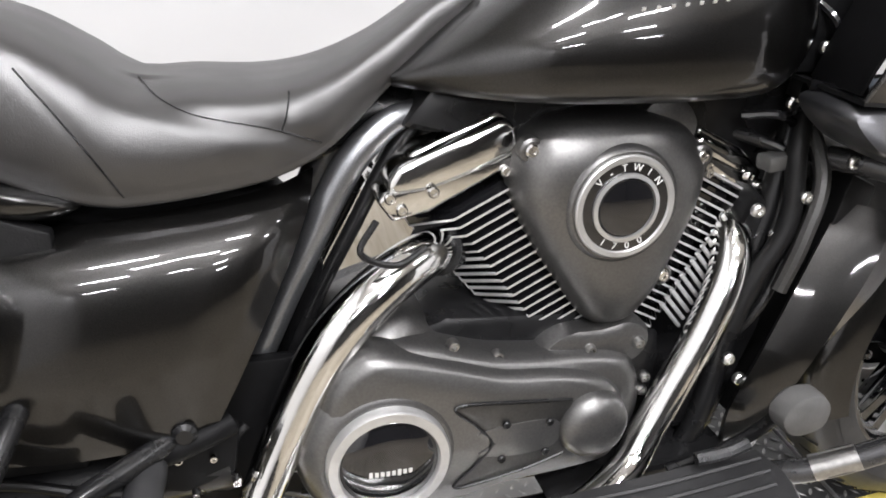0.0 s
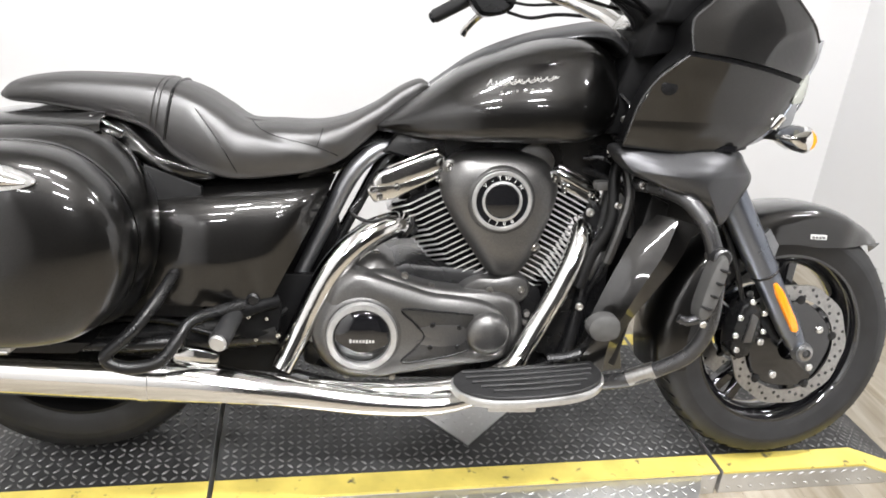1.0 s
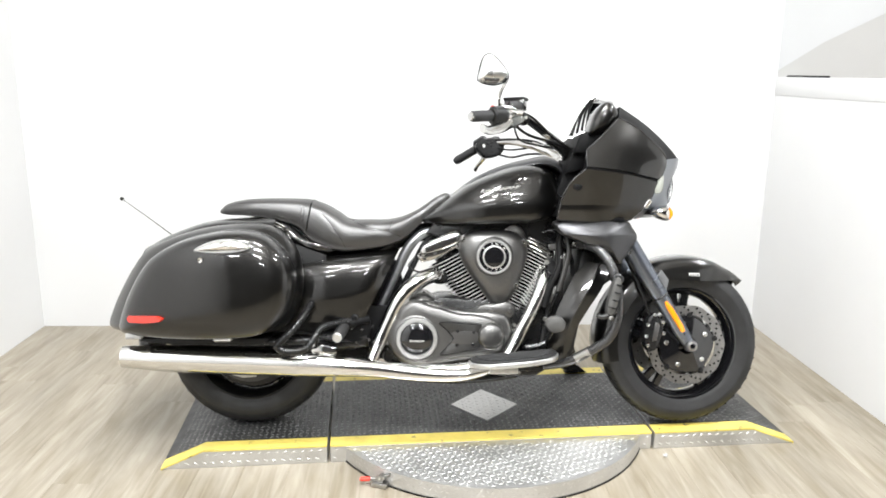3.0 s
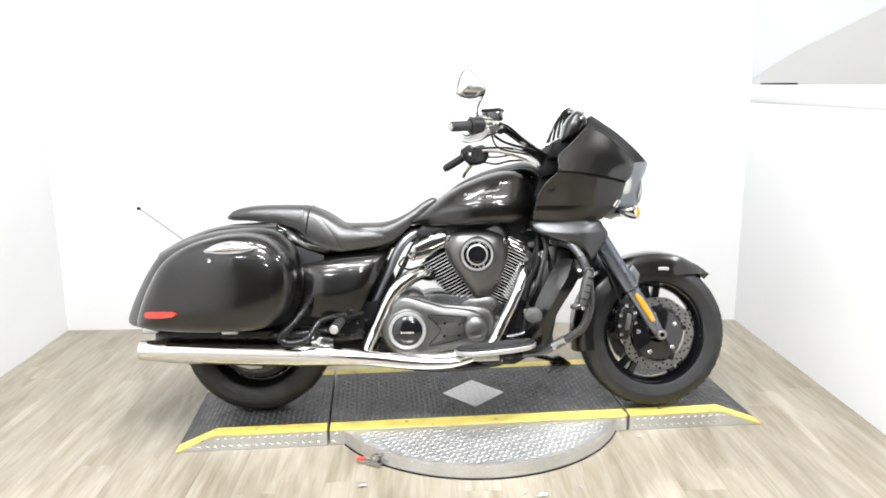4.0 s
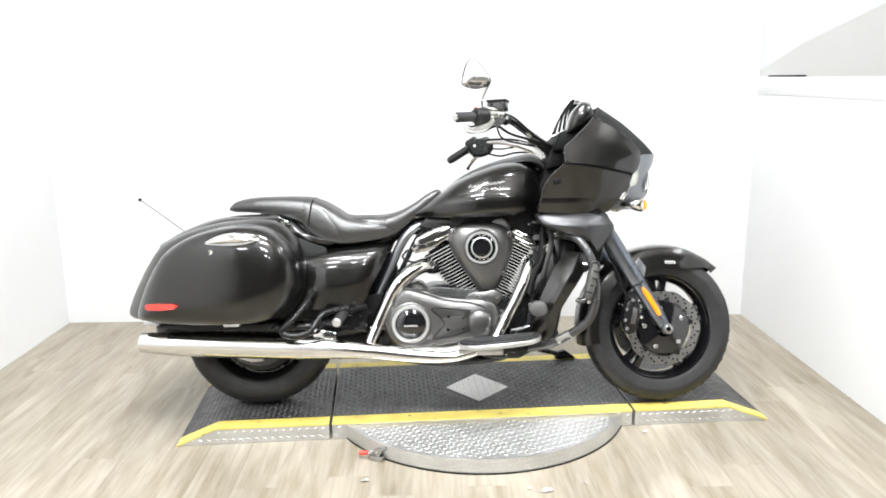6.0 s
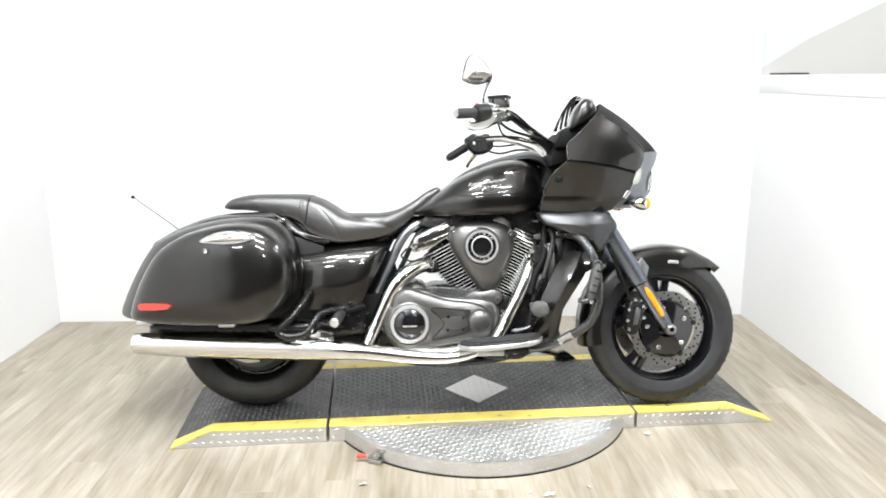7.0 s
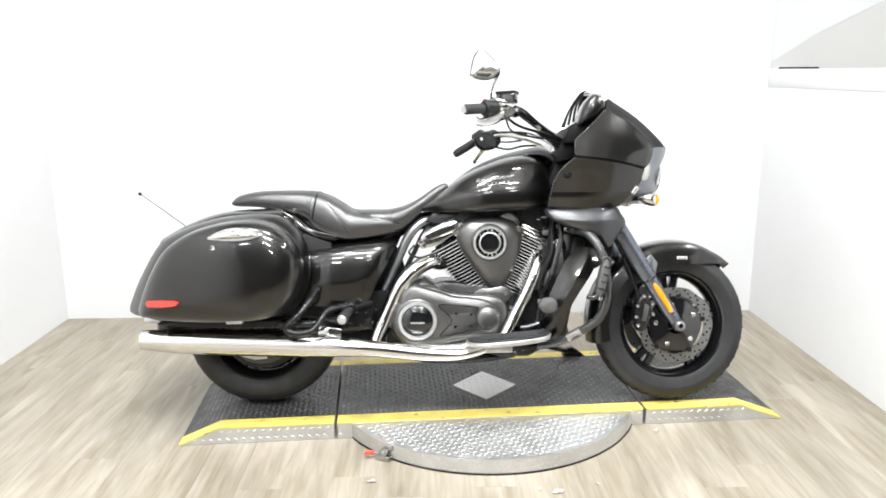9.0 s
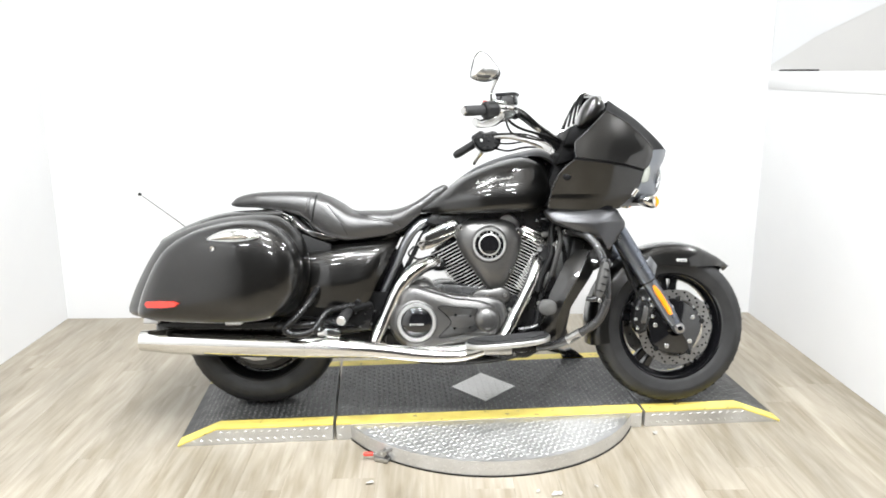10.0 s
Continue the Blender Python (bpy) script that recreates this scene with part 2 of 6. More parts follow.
def tube(pts, r, n=14, steps=0, bm=None, caps=True, squash=1.0):
    """A smooth tube along pts; r: one radius, or one for each point."""
    bm = bm or bmesh.new()
    steps = steps or max(2, (len(pts) - 1) * 6 + 1)
    rs = r if isinstance(r, (list, tuple)) else [r] * len(pts)
    path = spline(pts, steps) if len(pts) > 2 else [Vector(pts[0]).lerp(Vector(pts[1]), i / (steps - 1)) for i in range(steps)]
    rad = [q.x for q in spline([(v, 0, 0) for v in rs], steps)] if len(pts) > 2 else [rs[0] + (rs[1] - rs[0]) * i / (steps - 1) for i in range(steps)]
    up = None
    rings = []
    for i, q in enumerate(path):
        d = (path[min(i + 1, steps - 1)] - path[max(i - 1, 0)]).normalized()
        if up is None:
            up = d.cross(Vector((0.3, 1, 0.2))).normalized()
        up = (up - d * up.dot(d)).normalized()
        side = d.cross(up)
        rings.append([q + (up * math.cos(a) * squash + side * math.sin(a)) * max(rad[i], 1e-4) for a in [2 * math.pi * k / n for k in range(n)]])
    return bridge(bm, rings, True, caps, caps)


def pillow(outline, rings, n=72, centre=None, smooth=True, bend=None, bm=None):
    """Closed side-view outline (x, z) carried along y through rings of (scale, y); the last ring is closed to a point-like cap."""
    bm = bm or bmesh.new()
    pts = [(v.x, v.y) for v in spline([(x, z, 0) for x, z in outline], n, True)] if smooth else outline
    cx, cz = centre or (sum(p[0] for p in pts) / len(pts), sum(p[1] for p in pts) / len(pts))
    out = []
    for s, y in rings:
        ring = []
        for x, z in pts:
            q = Vector((cx + (x - cx) * s, y, cz + (z - cz) * s))
            if bend:
                q = bend(q)
            ring.append(q)
        out.append(ring)
    return bridge(bm, out)


def lathe(profile, c=(0, 0, 0), n=64, closed=False, wave=None, bm=None):
    """Revolve (radius, y) about the y axis through c."""
    bm = bm or bmesh.new()
    rings = []
    for r, y in profile:
        ring = []
        for k in range(n):
            a = 2 * math.pi * k / n
            rr = r + (wave(a) if wave and r > 0.12 else 0)
            ring.append(Vector((c[0] + rr * math.cos(a), c[1] + y, c[2] + rr * math.sin(a))))
        rings.append(ring)
    if closed:
        rings.append(rings[0])
        bridge(bm, rings, True, False, False)
        bmesh.ops.remove_doubles(bm, verts=bm.verts, dist=1e-6)
        return bm
    return bridge(bm, rings)


def slab(outline, y0, y1, bev=0.004, bm=None, seg=2):
    """Flat (x, z) outline of straight sides, from y0 to y1, with bevelled edges."""
    own = bmesh.new()
    bridge(own, [[Vector((x, y, z)) for x, z in outline] for y in (y0, y1)])
    if bev:
        bmesh.ops.bevel(own, geom=own.edges[:], offset=bev, segments=seg, affect="EDGES", profile=0.5)
    return merge(bm, own)


def box(c, s, bev=0.004, rot=(0, 0, 0), bm=None, seg=2):
    own = bmesh.new()
    bmesh.ops.create_cube(own, size=1)
    for v in own.verts:
        v.co = Vector((v.co.x * s[0], v.co.y * s[1], v.co.z * s[2]))
    if bev:
        bmesh.ops.bevel(own, geom=own.edges[:], offset=bev, segments=seg, affect="EDGES", profile=0.5)
    bmesh.ops.transform(own, matrix=pose(*c, *rot), verts=own.verts)
    return merge(bm, own)


def merge(bm, own):
    if bm is None:
        return own
    me = bpy.data.meshes.new("tmp")
    own.to_mesh(me)
    own.free()
    bm.from_mesh(me)
    bpy.data.meshes.remove(me)
    return bm


def rod(a, b, r, n=14, bm=None, bev=0.0):
    """A straight round bar from a to b, its ends chamfered by bev."""
    a, b = Vector(a), Vector(b)
    d = (b - a).normalized()
    if bev:
        return tube_straight([(a, r - bev), (a + d * bev, r), (b - d * bev, r), (b, r - bev)], n, bm)
    return tube_straight([(a, r), (b, r)], n, bm)


def tube_straight(stations, n=16, bm=None):
    bm = bm or bmesh.new()
    d = (stations[-1][0] - stations[0][0]).normalized()
    up = d.cross(Vector((0.31, 0.2, 0.93))).normalized()
    side = d.cross(up)
    rings = [[q + (up * math.cos(2 * math.pi * k / n) + side * math.sin(2 * math.pi * k / n)) * r for k in range(n)] for q, r in stations]
    return bridge(bm, rings)


def loft(rails, nu=40, nv=0, mirror=True, closed=False, cap=True, bm=None):
    """A skin over rails that run the same way; mirror adds their other half across y = 0."""
    bm = bm or bmesh.new()
    rr = [spline(r, nu) for r in rails]
    if mirror:
        rr = rr + [[Vector((q.x, -q.y, q.z)) for q in r] for r in rr[::-1] if max(abs(q.y) for q in r) > 1e-6]
    rings = []
    for i in range(nu):
        ring = [r[i] for r in rr]
        rings.append(spline(ring, nv, closed) if nv else ring)
    return bridge(bm, rings, closed, cap and closed, cap and closed)


def solid(bm, t):
    """Give an open skin thickness."""
    bmesh.ops.recalc_face_normals(bm, faces=bm.faces)
    bmesh.ops.solidify(bm, geom=bm.faces[:], thickness=t)
    return bm


# ---------- the room ----------
XL, XR, YB, YF = -1.74, 2.26, 1.557, -9.0
CAP = 1.392


def structure(name, bm, mat, label, category):
    return tagged(part(name, bm, mat, None), label, category, "", "structure")


structure("wall_back", box(((XL + XR) / 2 - 0.06, YB + 0.06, CEIL / 2), (XR - XL + 0.12, 0.12, CEIL), 0), WALL, "plain white painted back wall behind the motorcycle", "wall")
structure("wall_left", box((XL - 0.06, (YB + YF) / 2, CEIL / 2), (0.12, YB - YF, CEIL), 0), WALL, "plain white painted side wall", "wall")
half_wall = structure("wall_right", box((XR + 0.06, (YB + 0.12 - 1.2) / 2, (CAP - 0.095) / 2), (0.12, YB + 0.12 + 1.2, CAP - 0.095), 0), WALL, "low white partition wall with a board cap", "wall")
part("cap_board", box((XR + 0.060, (YB + 0.12 - 1.2) / 2, CAP - 0.0475), (0.127, YB + 0.12 + 1.2, 0.095), 0.003), WALL, half_wall, "white board cap")
structure("wall_far", box((3.73, YB + 0.075, CEIL / 2), (2.94, 0.12, CEIL), 0), GREYWALL, "plain grey wall beyond the low partition", "wall")
structure("wall_far_side", box((5.26, 0.2, CEIL / 2), (0.12, 2.8, CEIL), 0), GREYWALL, "plain grey side wall beyond the partition", "wall")
# hall behind the camera is unseen; its dark colour gives the bike dark reflections
structure("wall_hall_side", box((5.26, (YF - 1.2) / 2, CEIL / 2), (0.12, -1.2 - YF, CEIL), 0), DARKWALL, "unseen dark wall of the hall behind the camera", "wall")
structure("wall_hall_front", box((1.76, YF - 0.06, CEIL / 2), (7.0, 0.12, CEIL), 0), DARKWALL, "unseen dark wall of the hall behind the camera", "wall")
# assumed staircase side carries the back wall on beyond the partition, its white dimmed in colour for weaker light;
# grey wall below it
structure("stair_side", slab([(XR, CAP + 0.03), (2.5, 1.575), (5.2, 2.887), (5.2, CEIL), (XR, CEIL)], YB + 0.0130, YB + 0.0145, 0), STAIRDIMMED, "assumed staircase side above the partition, its white dimmed in colour", "wall")
structure("ceiling", box((1.75, (YB - 4.8) / 2 + 0.06, CEIL + 0.05), (7.1, YB + 4.8 + 0.12, 0.1), 0), CEILMAT, "white painted hall ceiling", "ceiling")
structure("ceiling_hall", box((1.75, (YF - 4.8) / 2, CEIL + 0.05), (7.1, -4.8 - YF, 0.1), 0), DARKWALL, "unseen dark ceiling of the hall behind the camera", "ceiling")
structure("subfloor", box((1.75, (YB + YF) / 2, -0.06), (7.1, YB - YF + 0.24, 0.1), 0), material("subfloor_dark", (0.12, 0.09, 0.06), 0.7, 0, 0, 3, 0.2), "dark underlay beneath the laminate planks", "floor")
strip = tagged(part("dark_strip", box((XR + 0.05, 1.33, CAP + 0.005), (0.05, 0.34, 0.010), 0.002), PLASTIC), "thin black strip lying on the partition cap", "strip")

# light fittings
DIFFUSER = material("white_diffuser", (0.8, 0.8, 0.8), 0.6)
DIFFUSER.node_tree.nodes["Principled BSDF"].inputs["Emission Color"].default_value = (0.97, 0.99, 1, 1)
DIFFUSER.node_tree.nodes["Principled BSDF"].inputs["Emission Strength"].default_value = 12
fitting = thing("ceiling_light", "short white fluorescent ceiling fitting with a glowing cover", "light", pose(*FITTINGS[0], CEIL), "ceiling lights in rows")
part("housing", box((0, 0, -0.035), (0.95, 0.20, 0.07), 0.006), WALL, fitting)
part("diffuser", box((0, 0, -0.095), (0.85, 0.12, 0.05), 0.02), DIFFUSER, fitting, "glowing diffuser")
for fx, fy in FITTINGS[1:]:
    copy_thing(fitting, pose(fx, fy, CEIL))

# ---------- the display stand with its turntable ----------
TOP = 0.068
stand = thing("display_stand", "low black tread-plate stand with yellow edges and sloping ends", "platform", pose(0, 0, 0, 0, 0, 3.8))
U0, UB0, US, UB1, U1, DEP = -0.598, -0.447, 1.229, 1.63, 1.802, 0.655
SECTIONS = [("ramp_section", [(U0, 0.004), (UB0, TOP), (-0.006, TOP)]), ("deck_section", [(0.006, TOP), (US - 0.006, TOP)]), ("ramp_section", [(US + 0.006, TOP), (UB1, TOP), (U1, 0.004)])]
for name, prof in SECTIONS:
    outline = prof + [(prof[-1][0], 0.0), (prof[0][0], 0.0)]
    part(name, slab(outline, 0.0, DEP, 0.0015, seg=1), TREADALU, stand, "bare aluminium side")


def sheet(prof, v0, v1, lift):
    bm = bmesh.new()
    rows = [[Vector((u, v, z + lift)) for u, z in prof] for v in (v0, v1)]
    bridge(bm, rows, False, False, False)
    return solid(bm, 0.002)


YW = 0.062
for name, prof in SECTIONS:
    part("tread_sheet", sheet(prof, YW, DEP - YW, 0.0025), TREADBLACK, stand, "black painted tread sheet")
    part("yellow_strip", sheet(prof, -0.001, YW, 0.0028), YELLOW, stand, "yellow safety strip")
    part("yellow_strip", sheet(prof, DEP - YW, DEP + 0.001, 0.0028), YELLOW, stand, "yellow safety strip")
    part("yellow_edge", slab([(u, z + 0.003) for u, z in prof] + [(u, max(0.0, z - 0.004)) for u, z in prof[::-1]], -0.003, -0.0005, 0), YELLOW, stand)


def lugs(spots, mat, name, parent, height, length=0.026, width=0.0075, label=""):
    """Raised tread lugs: a lens-shaped bar at each (point, angle)."""
    verts, faces = [], []
    for (x, y, z), a, tilt in spots:
        ca, sa = math.cos(a), math.sin(a)
        base = len(verts)
        for k, (l, w, h) in enumerate([(-1, 0, 0), (-0.3, -1, 0), (0.3, -1, 0), (1, 0, 0), (0.3, 1, 0), (-0.3, 1, 0), (-0.62, 0, 1), (-0.25, -0.45, 1), (0.25, -0.45, 1), (0.62, 0, 1), (0.25, 0.45, 1), (-0.25, 0.45, 1)]):
            dx, dy = l * length / 2, w * width / 2
            px, py = ca * dx - sa * dy, sa * dx + ca * dy
            verts.append((x + px, y + py, z + h * height + px * tilt))
        for k in range(6):
            faces.append((base + k, base + (k + 1) % 6, base + 6 + (k + 1) % 6, base + 6 + k))
        faces.append(tuple(base + 6 + k for k in range(6)))
    me = bpy.data.meshes.new(name)
    me.from_pydata(verts, [], faces)
    me.materials.append(mat)
    ob = new(name, me)
    ob.parent = parent
    return tagged(ob, label, "", "", "stuff")


def profile_height(u):
    if u < UB0:
        return TOP * (u - U0) / (UB0 - U0), TOP / (UB0 - U0)
    if u > UB1:
        return TOP * (U1 - u) / (U1 - UB1), -TOP / (U1 - UB1)
    return TOP, 0.0


DIAMOND = (0.60, 0.335)
DHX, DHY = 0.137, 0.152
PITCH = 0.0215
spots = []
stand_inv = pose(0, 0, 0, 0, 0, -3.8)
dia_local = stand_inv @ Vector((DIAMOND[0], DIAMOND[1], 0))
for i in range(int((U1 - U0) / PITCH)):
    for j in range(int((DEP - 2 * YW) / PITCH)):
        u, v = U0 + 0.02 + i * PITCH, YW + 0.014 + j * PITCH
        if u > U1 - 0.02 or min(abs(u), abs(u - US)) < 0.014:
            continue
        if abs(u - dia_local.x) / DHX + abs(v - dia_local.y) / DHY < 1.08:
            continue
        z, tilt = profile_height(u)
        spots.append(((u, v, z + 0.0044), radians(45 if (i + j) % 2 else -45), tilt))
lugs(spots, TREADWORN, "tread_relief", stand, 0.0014, 0.0205, 0.0062, label="raised lugs of the black tread plate")

# small raised dashes on the stand's front face
spots = []
for k in range(int((U1 - U0) / 0.031)):
    u = U0 + 0.03 + k * 0.031
    for row, zz in enumerate((0.018, 0.050)):
        if zz < profile_height(u)[0] - 0.008 and min(abs(u), abs(u - US)) > 0.02 and not (0.03 < u < 1.185):
            spots.append(((u + 0.008 * row, zz, 0.0005), radians(28 if row else -28), 0))
side_lugs = lugs(spots, TREADLUG, "side_relief", stand, 0.0015, 0.018, 0.006, "raised dashes of the aluminium side")
side_lugs.matrix_basis = pose(0, 0, 0, 90, 0, 0)

# diamond plate let into the deck
bm = bmesh.new()
bridge(bm, [[Vector((DHX * a * s, DHY * b * s, z)) for a, b in ((1, 0), (0, 1), (-1, 0), (0, -1))] for s, z in ((1, 0), (1, 0.003), (0.99, 0.004))])
dia = part("diamond_plate", bm, TREADALU, stand, "bare grey diamond-shaped tread plate", m=pose(dia_local.x, dia_local.y, TOP + 0.002, 0, 0, -3.8))
spots = []
for i in range(-12, 13):
    for j in range(-12, 13):
        x, y = i * 0.0145, j * 0.0145
        if abs(x) / DHX + abs(y) / DHY < 0.9 and (i + j) % 2 == 0:
            spots.append(((dia_local.x + x, dia_local.y + y, TOP + 0.006), radians(45 if i % 2 else -45), 0))
lugs(spots, TREADLUG, "diamond_relief", dia, 0.0012, 0.014, 0.005)

# round turntable under the deck
table = thing("turntable", "round bare aluminium tread-plate turntable on the floor", "turntable", pose(0.60, 0.335, 0))
RT, HT = 0.63, 0.060
bm = bmesh.new()
EDGE = -0.293
arc = [(RT * math.cos(radians(a / 2)), RT * math.sin(radians(a / 2))) for a in range(360, 721, 3)]
FRONT = [(x, y) for x, y in arc if y < EDGE + 0.0663 * x]
bridge(bm, [[Vector((x, y, z)) for x, y in FRONT] for z in (0.004, HT)])
part("disc", bm, TREADALU, table, sharp=30)
spots = []
for i in range(-32, 32):
    for j in range(-36, 14):
        x, y = (i * 0.94 + j * 0.34) * 0.0208, (j * 0.94 - i * 0.34) * 0.0208
        if x * x + y * y < (RT - 0.018) ** 2 and y < EDGE - 0.018 + 0.0663 * x:
            spots.append(((x, y, HT), radians(25 if (i + j) % 2 else -65), 0))
lugs(spots, TREADLUG, "disc_relief", table, 0.0012, 0.0205, 0.0055, "raised lugs of the aluminium tread plate")
# the same lugs on the disc's upright edge
verts, faces = [], []
for k in range(int(math.pi * RT / 0.0205)):
    for row, zz in enumerate((0.013, 0.031, 0.049)):
        a = math.pi + (k + 0.5 * (row % 2)) * 0.0205 / RT
        d = 1 if (k + row) % 2 else -1
        if RT * math.sin(a) > EDGE - 0.012 + 0.0663 * RT * math.cos(a):
            continue
        base = len(verts)
        for u, w, r in ((-1, 0, 0), (0, -1, 0), (1, 0, 0), (0, 1, 0), (0, 0, 1)):
            b = a + (u * 0.0085 - w * 0.002 * d) / RT
            verts.append(((RT + 0.0012 * r) * math.cos(b), (RT + 0.0012 * r) * math.sin(b), zz + d * u * 0.006 + w * 0.0022))
        faces += [(base + q, base + (q + 1) % 4, base + 4) for q in range(4)]
me = bpy.data.meshes.new("edge_relief")
me.from_pydata(verts, [], faces)
me.materials.append(TREADLUG)
ob = new("edge_relief", me)
ob.parent = table
tagged(ob, "raised lugs round the disc's edge", "", "", "stuff")
bm = bmesh.new()
bridge(bm, [[Vector((x * s, y * s, z)) for x, y in FRONT] for s, z in ((1.004, 0.0), (1.004, 0.006))])
part("base_ring", bm, PLASTIC, table, "dark rubber foot ring")

# locking clamp at the turntable's edge
clamp = thing("toggle_clamp", "small steel toggle clamp with a red handle on the floor", "clamp", pose(0.172, -0.160, 0, 0, 0, -22) @ Matrix.Scale(0.82, 4))
part("base_plate", box((0.03, 0.0, 0.012), (0.07, 0.04, 0.02), 0.003), STEEL, clamp)
part("arm", rod((0.03, 0.004, 0.032), (-0.016, -0.007, 0.030), 0.007, 10, bev=0.002), STEEL, clamp)
for dy in (-0.008, 0.012):
    part("bracket", slab([(0.0, 0.02), (0.04, 0.02), (0.055, 0.045), (0.035, 0.058), (0.01, 0.042)], dy, dy + 0.004, 0.001), STEEL, clamp)
part("claw", tube([(0.03, 0.004, 0.045), (0.055, 0.006, 0.052), (0.075, 0.008, 0.062)], 0.006, 10), STEEL, clamp)
part("pivot", rod((0.03, -0.012, 0.04), (0.03, 0.02, 0.04), 0.005, 12), ALU, clamp)
part("grip", rod((-0.012, -0.006, 0.030), (-0.056, -0.018, 0.026), 0.010, 14, bev=0.004), REDPLASTIC, clamp, "red plastic grip")

# scraps of clear film on the floor
FILM = material("thin_grey_film", (0.5, 0.49, 0.47), 0.2, 0, 0.5)
for x, y, s, r in ((0.80, -0.415, 0.026, 20), (0.735, -0.40, 0.014, 70), (0.94, -0.37, 0.012, 140), (1.26, 0.02, 0.02, 60), (0.16, -0.33, 0.02, 10)):
    bm = bmesh.new()
    rng = random.Random(int(x * 1000))
    ring = [Vector((s * math.cos(a) * rng.uniform(0.5, 1), 0.6 * s * math.sin(a) * rng.uniform(0.5, 1), 0.004 + 0.006 * rng.random())) for a in [k * math.pi / 5 for k in range(10)]]
    bridge(bm, [ring, [q * 0.4 + Vector((0, 0, 0.004)) for q in ring]], True, False, True)
    tagged(part("film_scrap", solid(bm, 0.0006), FILM, None, sharp=20, m=pose(x, y, 0.001, 0, 0, r)), "crumpled scrap of pale film on the floor", "scrap", "scraps on the floor")

# ---------- the motorcycle ----------
# built upright with the rear contact point at the origin, x forward, then leant onto its side stand
LEAN_DEG, STEER_DEG = 10.0, 4.0
bike = thing("motorcycle", "black touring cruiser motorcycle with hard saddlebags leaning on its side stand", "motorcycle", pose(-0.308, 0.18, TOP + 0.004, -LEAN_DEG, 0, 0))
head_point, rake = Vector((1.20, 0, 1.0)), radians(32)
STEER = Matrix.Translation(head_point) @ Matrix.Rotation(radians(STEER_DEG), 4, Vector((-math.sin(rake), 0, math.cos(rake)))) @ Matrix.Translation(-head_point)


def bolt(c, parent, r=0.006, h=0.005, mat=None, m=None, name="bolt"):
    x, y, z = c
    return part(name, lathe([(r, 0), (r, -h * 0.7), (r * 0.75, -h), (r * 0.5, -h), (r * 0.42, -h * 0.6)], (x, y, z), 12), mat or STEEL, parent, m=m)


# -- wheels --
def wheel(name, cx, cz, R, w, rim_r, m, label, rim_mat=GLOSS):
    c = (cx, 0, cz)
    prof = [(rim_r - 0.004, w * 0.40), (rim_r + 0.012, w * 0.45), (rim_r + 0.045, w * 0.5), (R - 0.04, w * 0.485), (R - 0.018, w * 0.42), (R - 0.005, w * 0.26), (R, 0), (R - 0.005, -w * 0.26), (R - 0.018, -w * 0.42),
            (R - 0.04, -w * 0.485), (R - 0.042, -w * 0.492), (R - 0.050, -w * 0.492), (R - 0.052, -w * 0.496), (rim_r + 0.045, -w * 0.5), (rim_r + 0.016, -w * 0.46), (rim_r + 0.012, -w * 0.45), (rim_r - 0.004, -w * 0.40)]
    top = part(name, lathe(prof, c, 96, True), RUBBER, bike, label, m=m, sharp=50)
    # tread grooves
    bm = bmesh.new()
    for k in range(44):
        for s in (-1, 1):
            a = 2 * math.pi * (k + (0.5 if s > 0 else 0)) / 44
            pts = []
            for f in (0.15, 0.5, 0.85):
                y = s * w * 0.45 * f
                rr = R - 0.0020 - 0.021 * max(0, f - 0.1) ** 2.6
                aa = a + 0.10 * f
                pts.append((cx + rr * math.cos(aa), y, cz + rr * math.sin(aa)))
            tube(pts, 0.0020, 4, 4, bm)
    tagged(part("tread_pattern", bm, GLOSS, top, m=m), kind="stuff")
    part("rim", lathe([(rim_r + 0.004, w * 0.42), (rim_r - 0.004, w * 0.42), (rim_r - 0.012, w * 0.36), (rim_r - 0.024, w * 0.2), (rim_r - 0.026, 0), (rim_r - 0.024, -w * 0.2), (rim_r - 0.012, -w * 0.36), (rim_r - 0.004, -w * 0.42), (rim_r + 0.004, -w * 0.42)], c, 96, True), rim_mat, top, "black cast rim", m=m)
    part("hub", lathe([(0.03, 0.09), (0.05, 0.08), (0.062, 0.05), (0.045, 0), (0.062, -0.03), (0.05, -0.05), (0.03, -0.055)], c, 40), GLOSS, top, m=m)
    for k in range(10):
        a = 2 * math.pi * (k // 2) / 5 + (0.13 if k % 2 else -0.13) + 0.3
        d, e = Vector((math.cos(a), 0, math.sin(a))), Vector((-math.sin(a), 0, math.cos(a)))
        bm = bmesh.new()
        rings = []
        for f, hw, hy in ((0.045, 0.016, 0.03), (0.11, 0.013, 0.022), (rim_r - 0.02, 0.017, 0.018)):
            q = Vector(c) + d * f
            rings.append([q + e * hw * sx + Vector((0, hy * sy, 0)) for sx, sy in ((-1, -0.6), (-0.6, -1), (0.6, -1), (1, -0.6), (1, 0.6), (0.6, 1), (-0.6, 1), (-1, 0.6))])
        part("spoke", bridge(bm, rings), GLOSS, top, m=m)
    return top


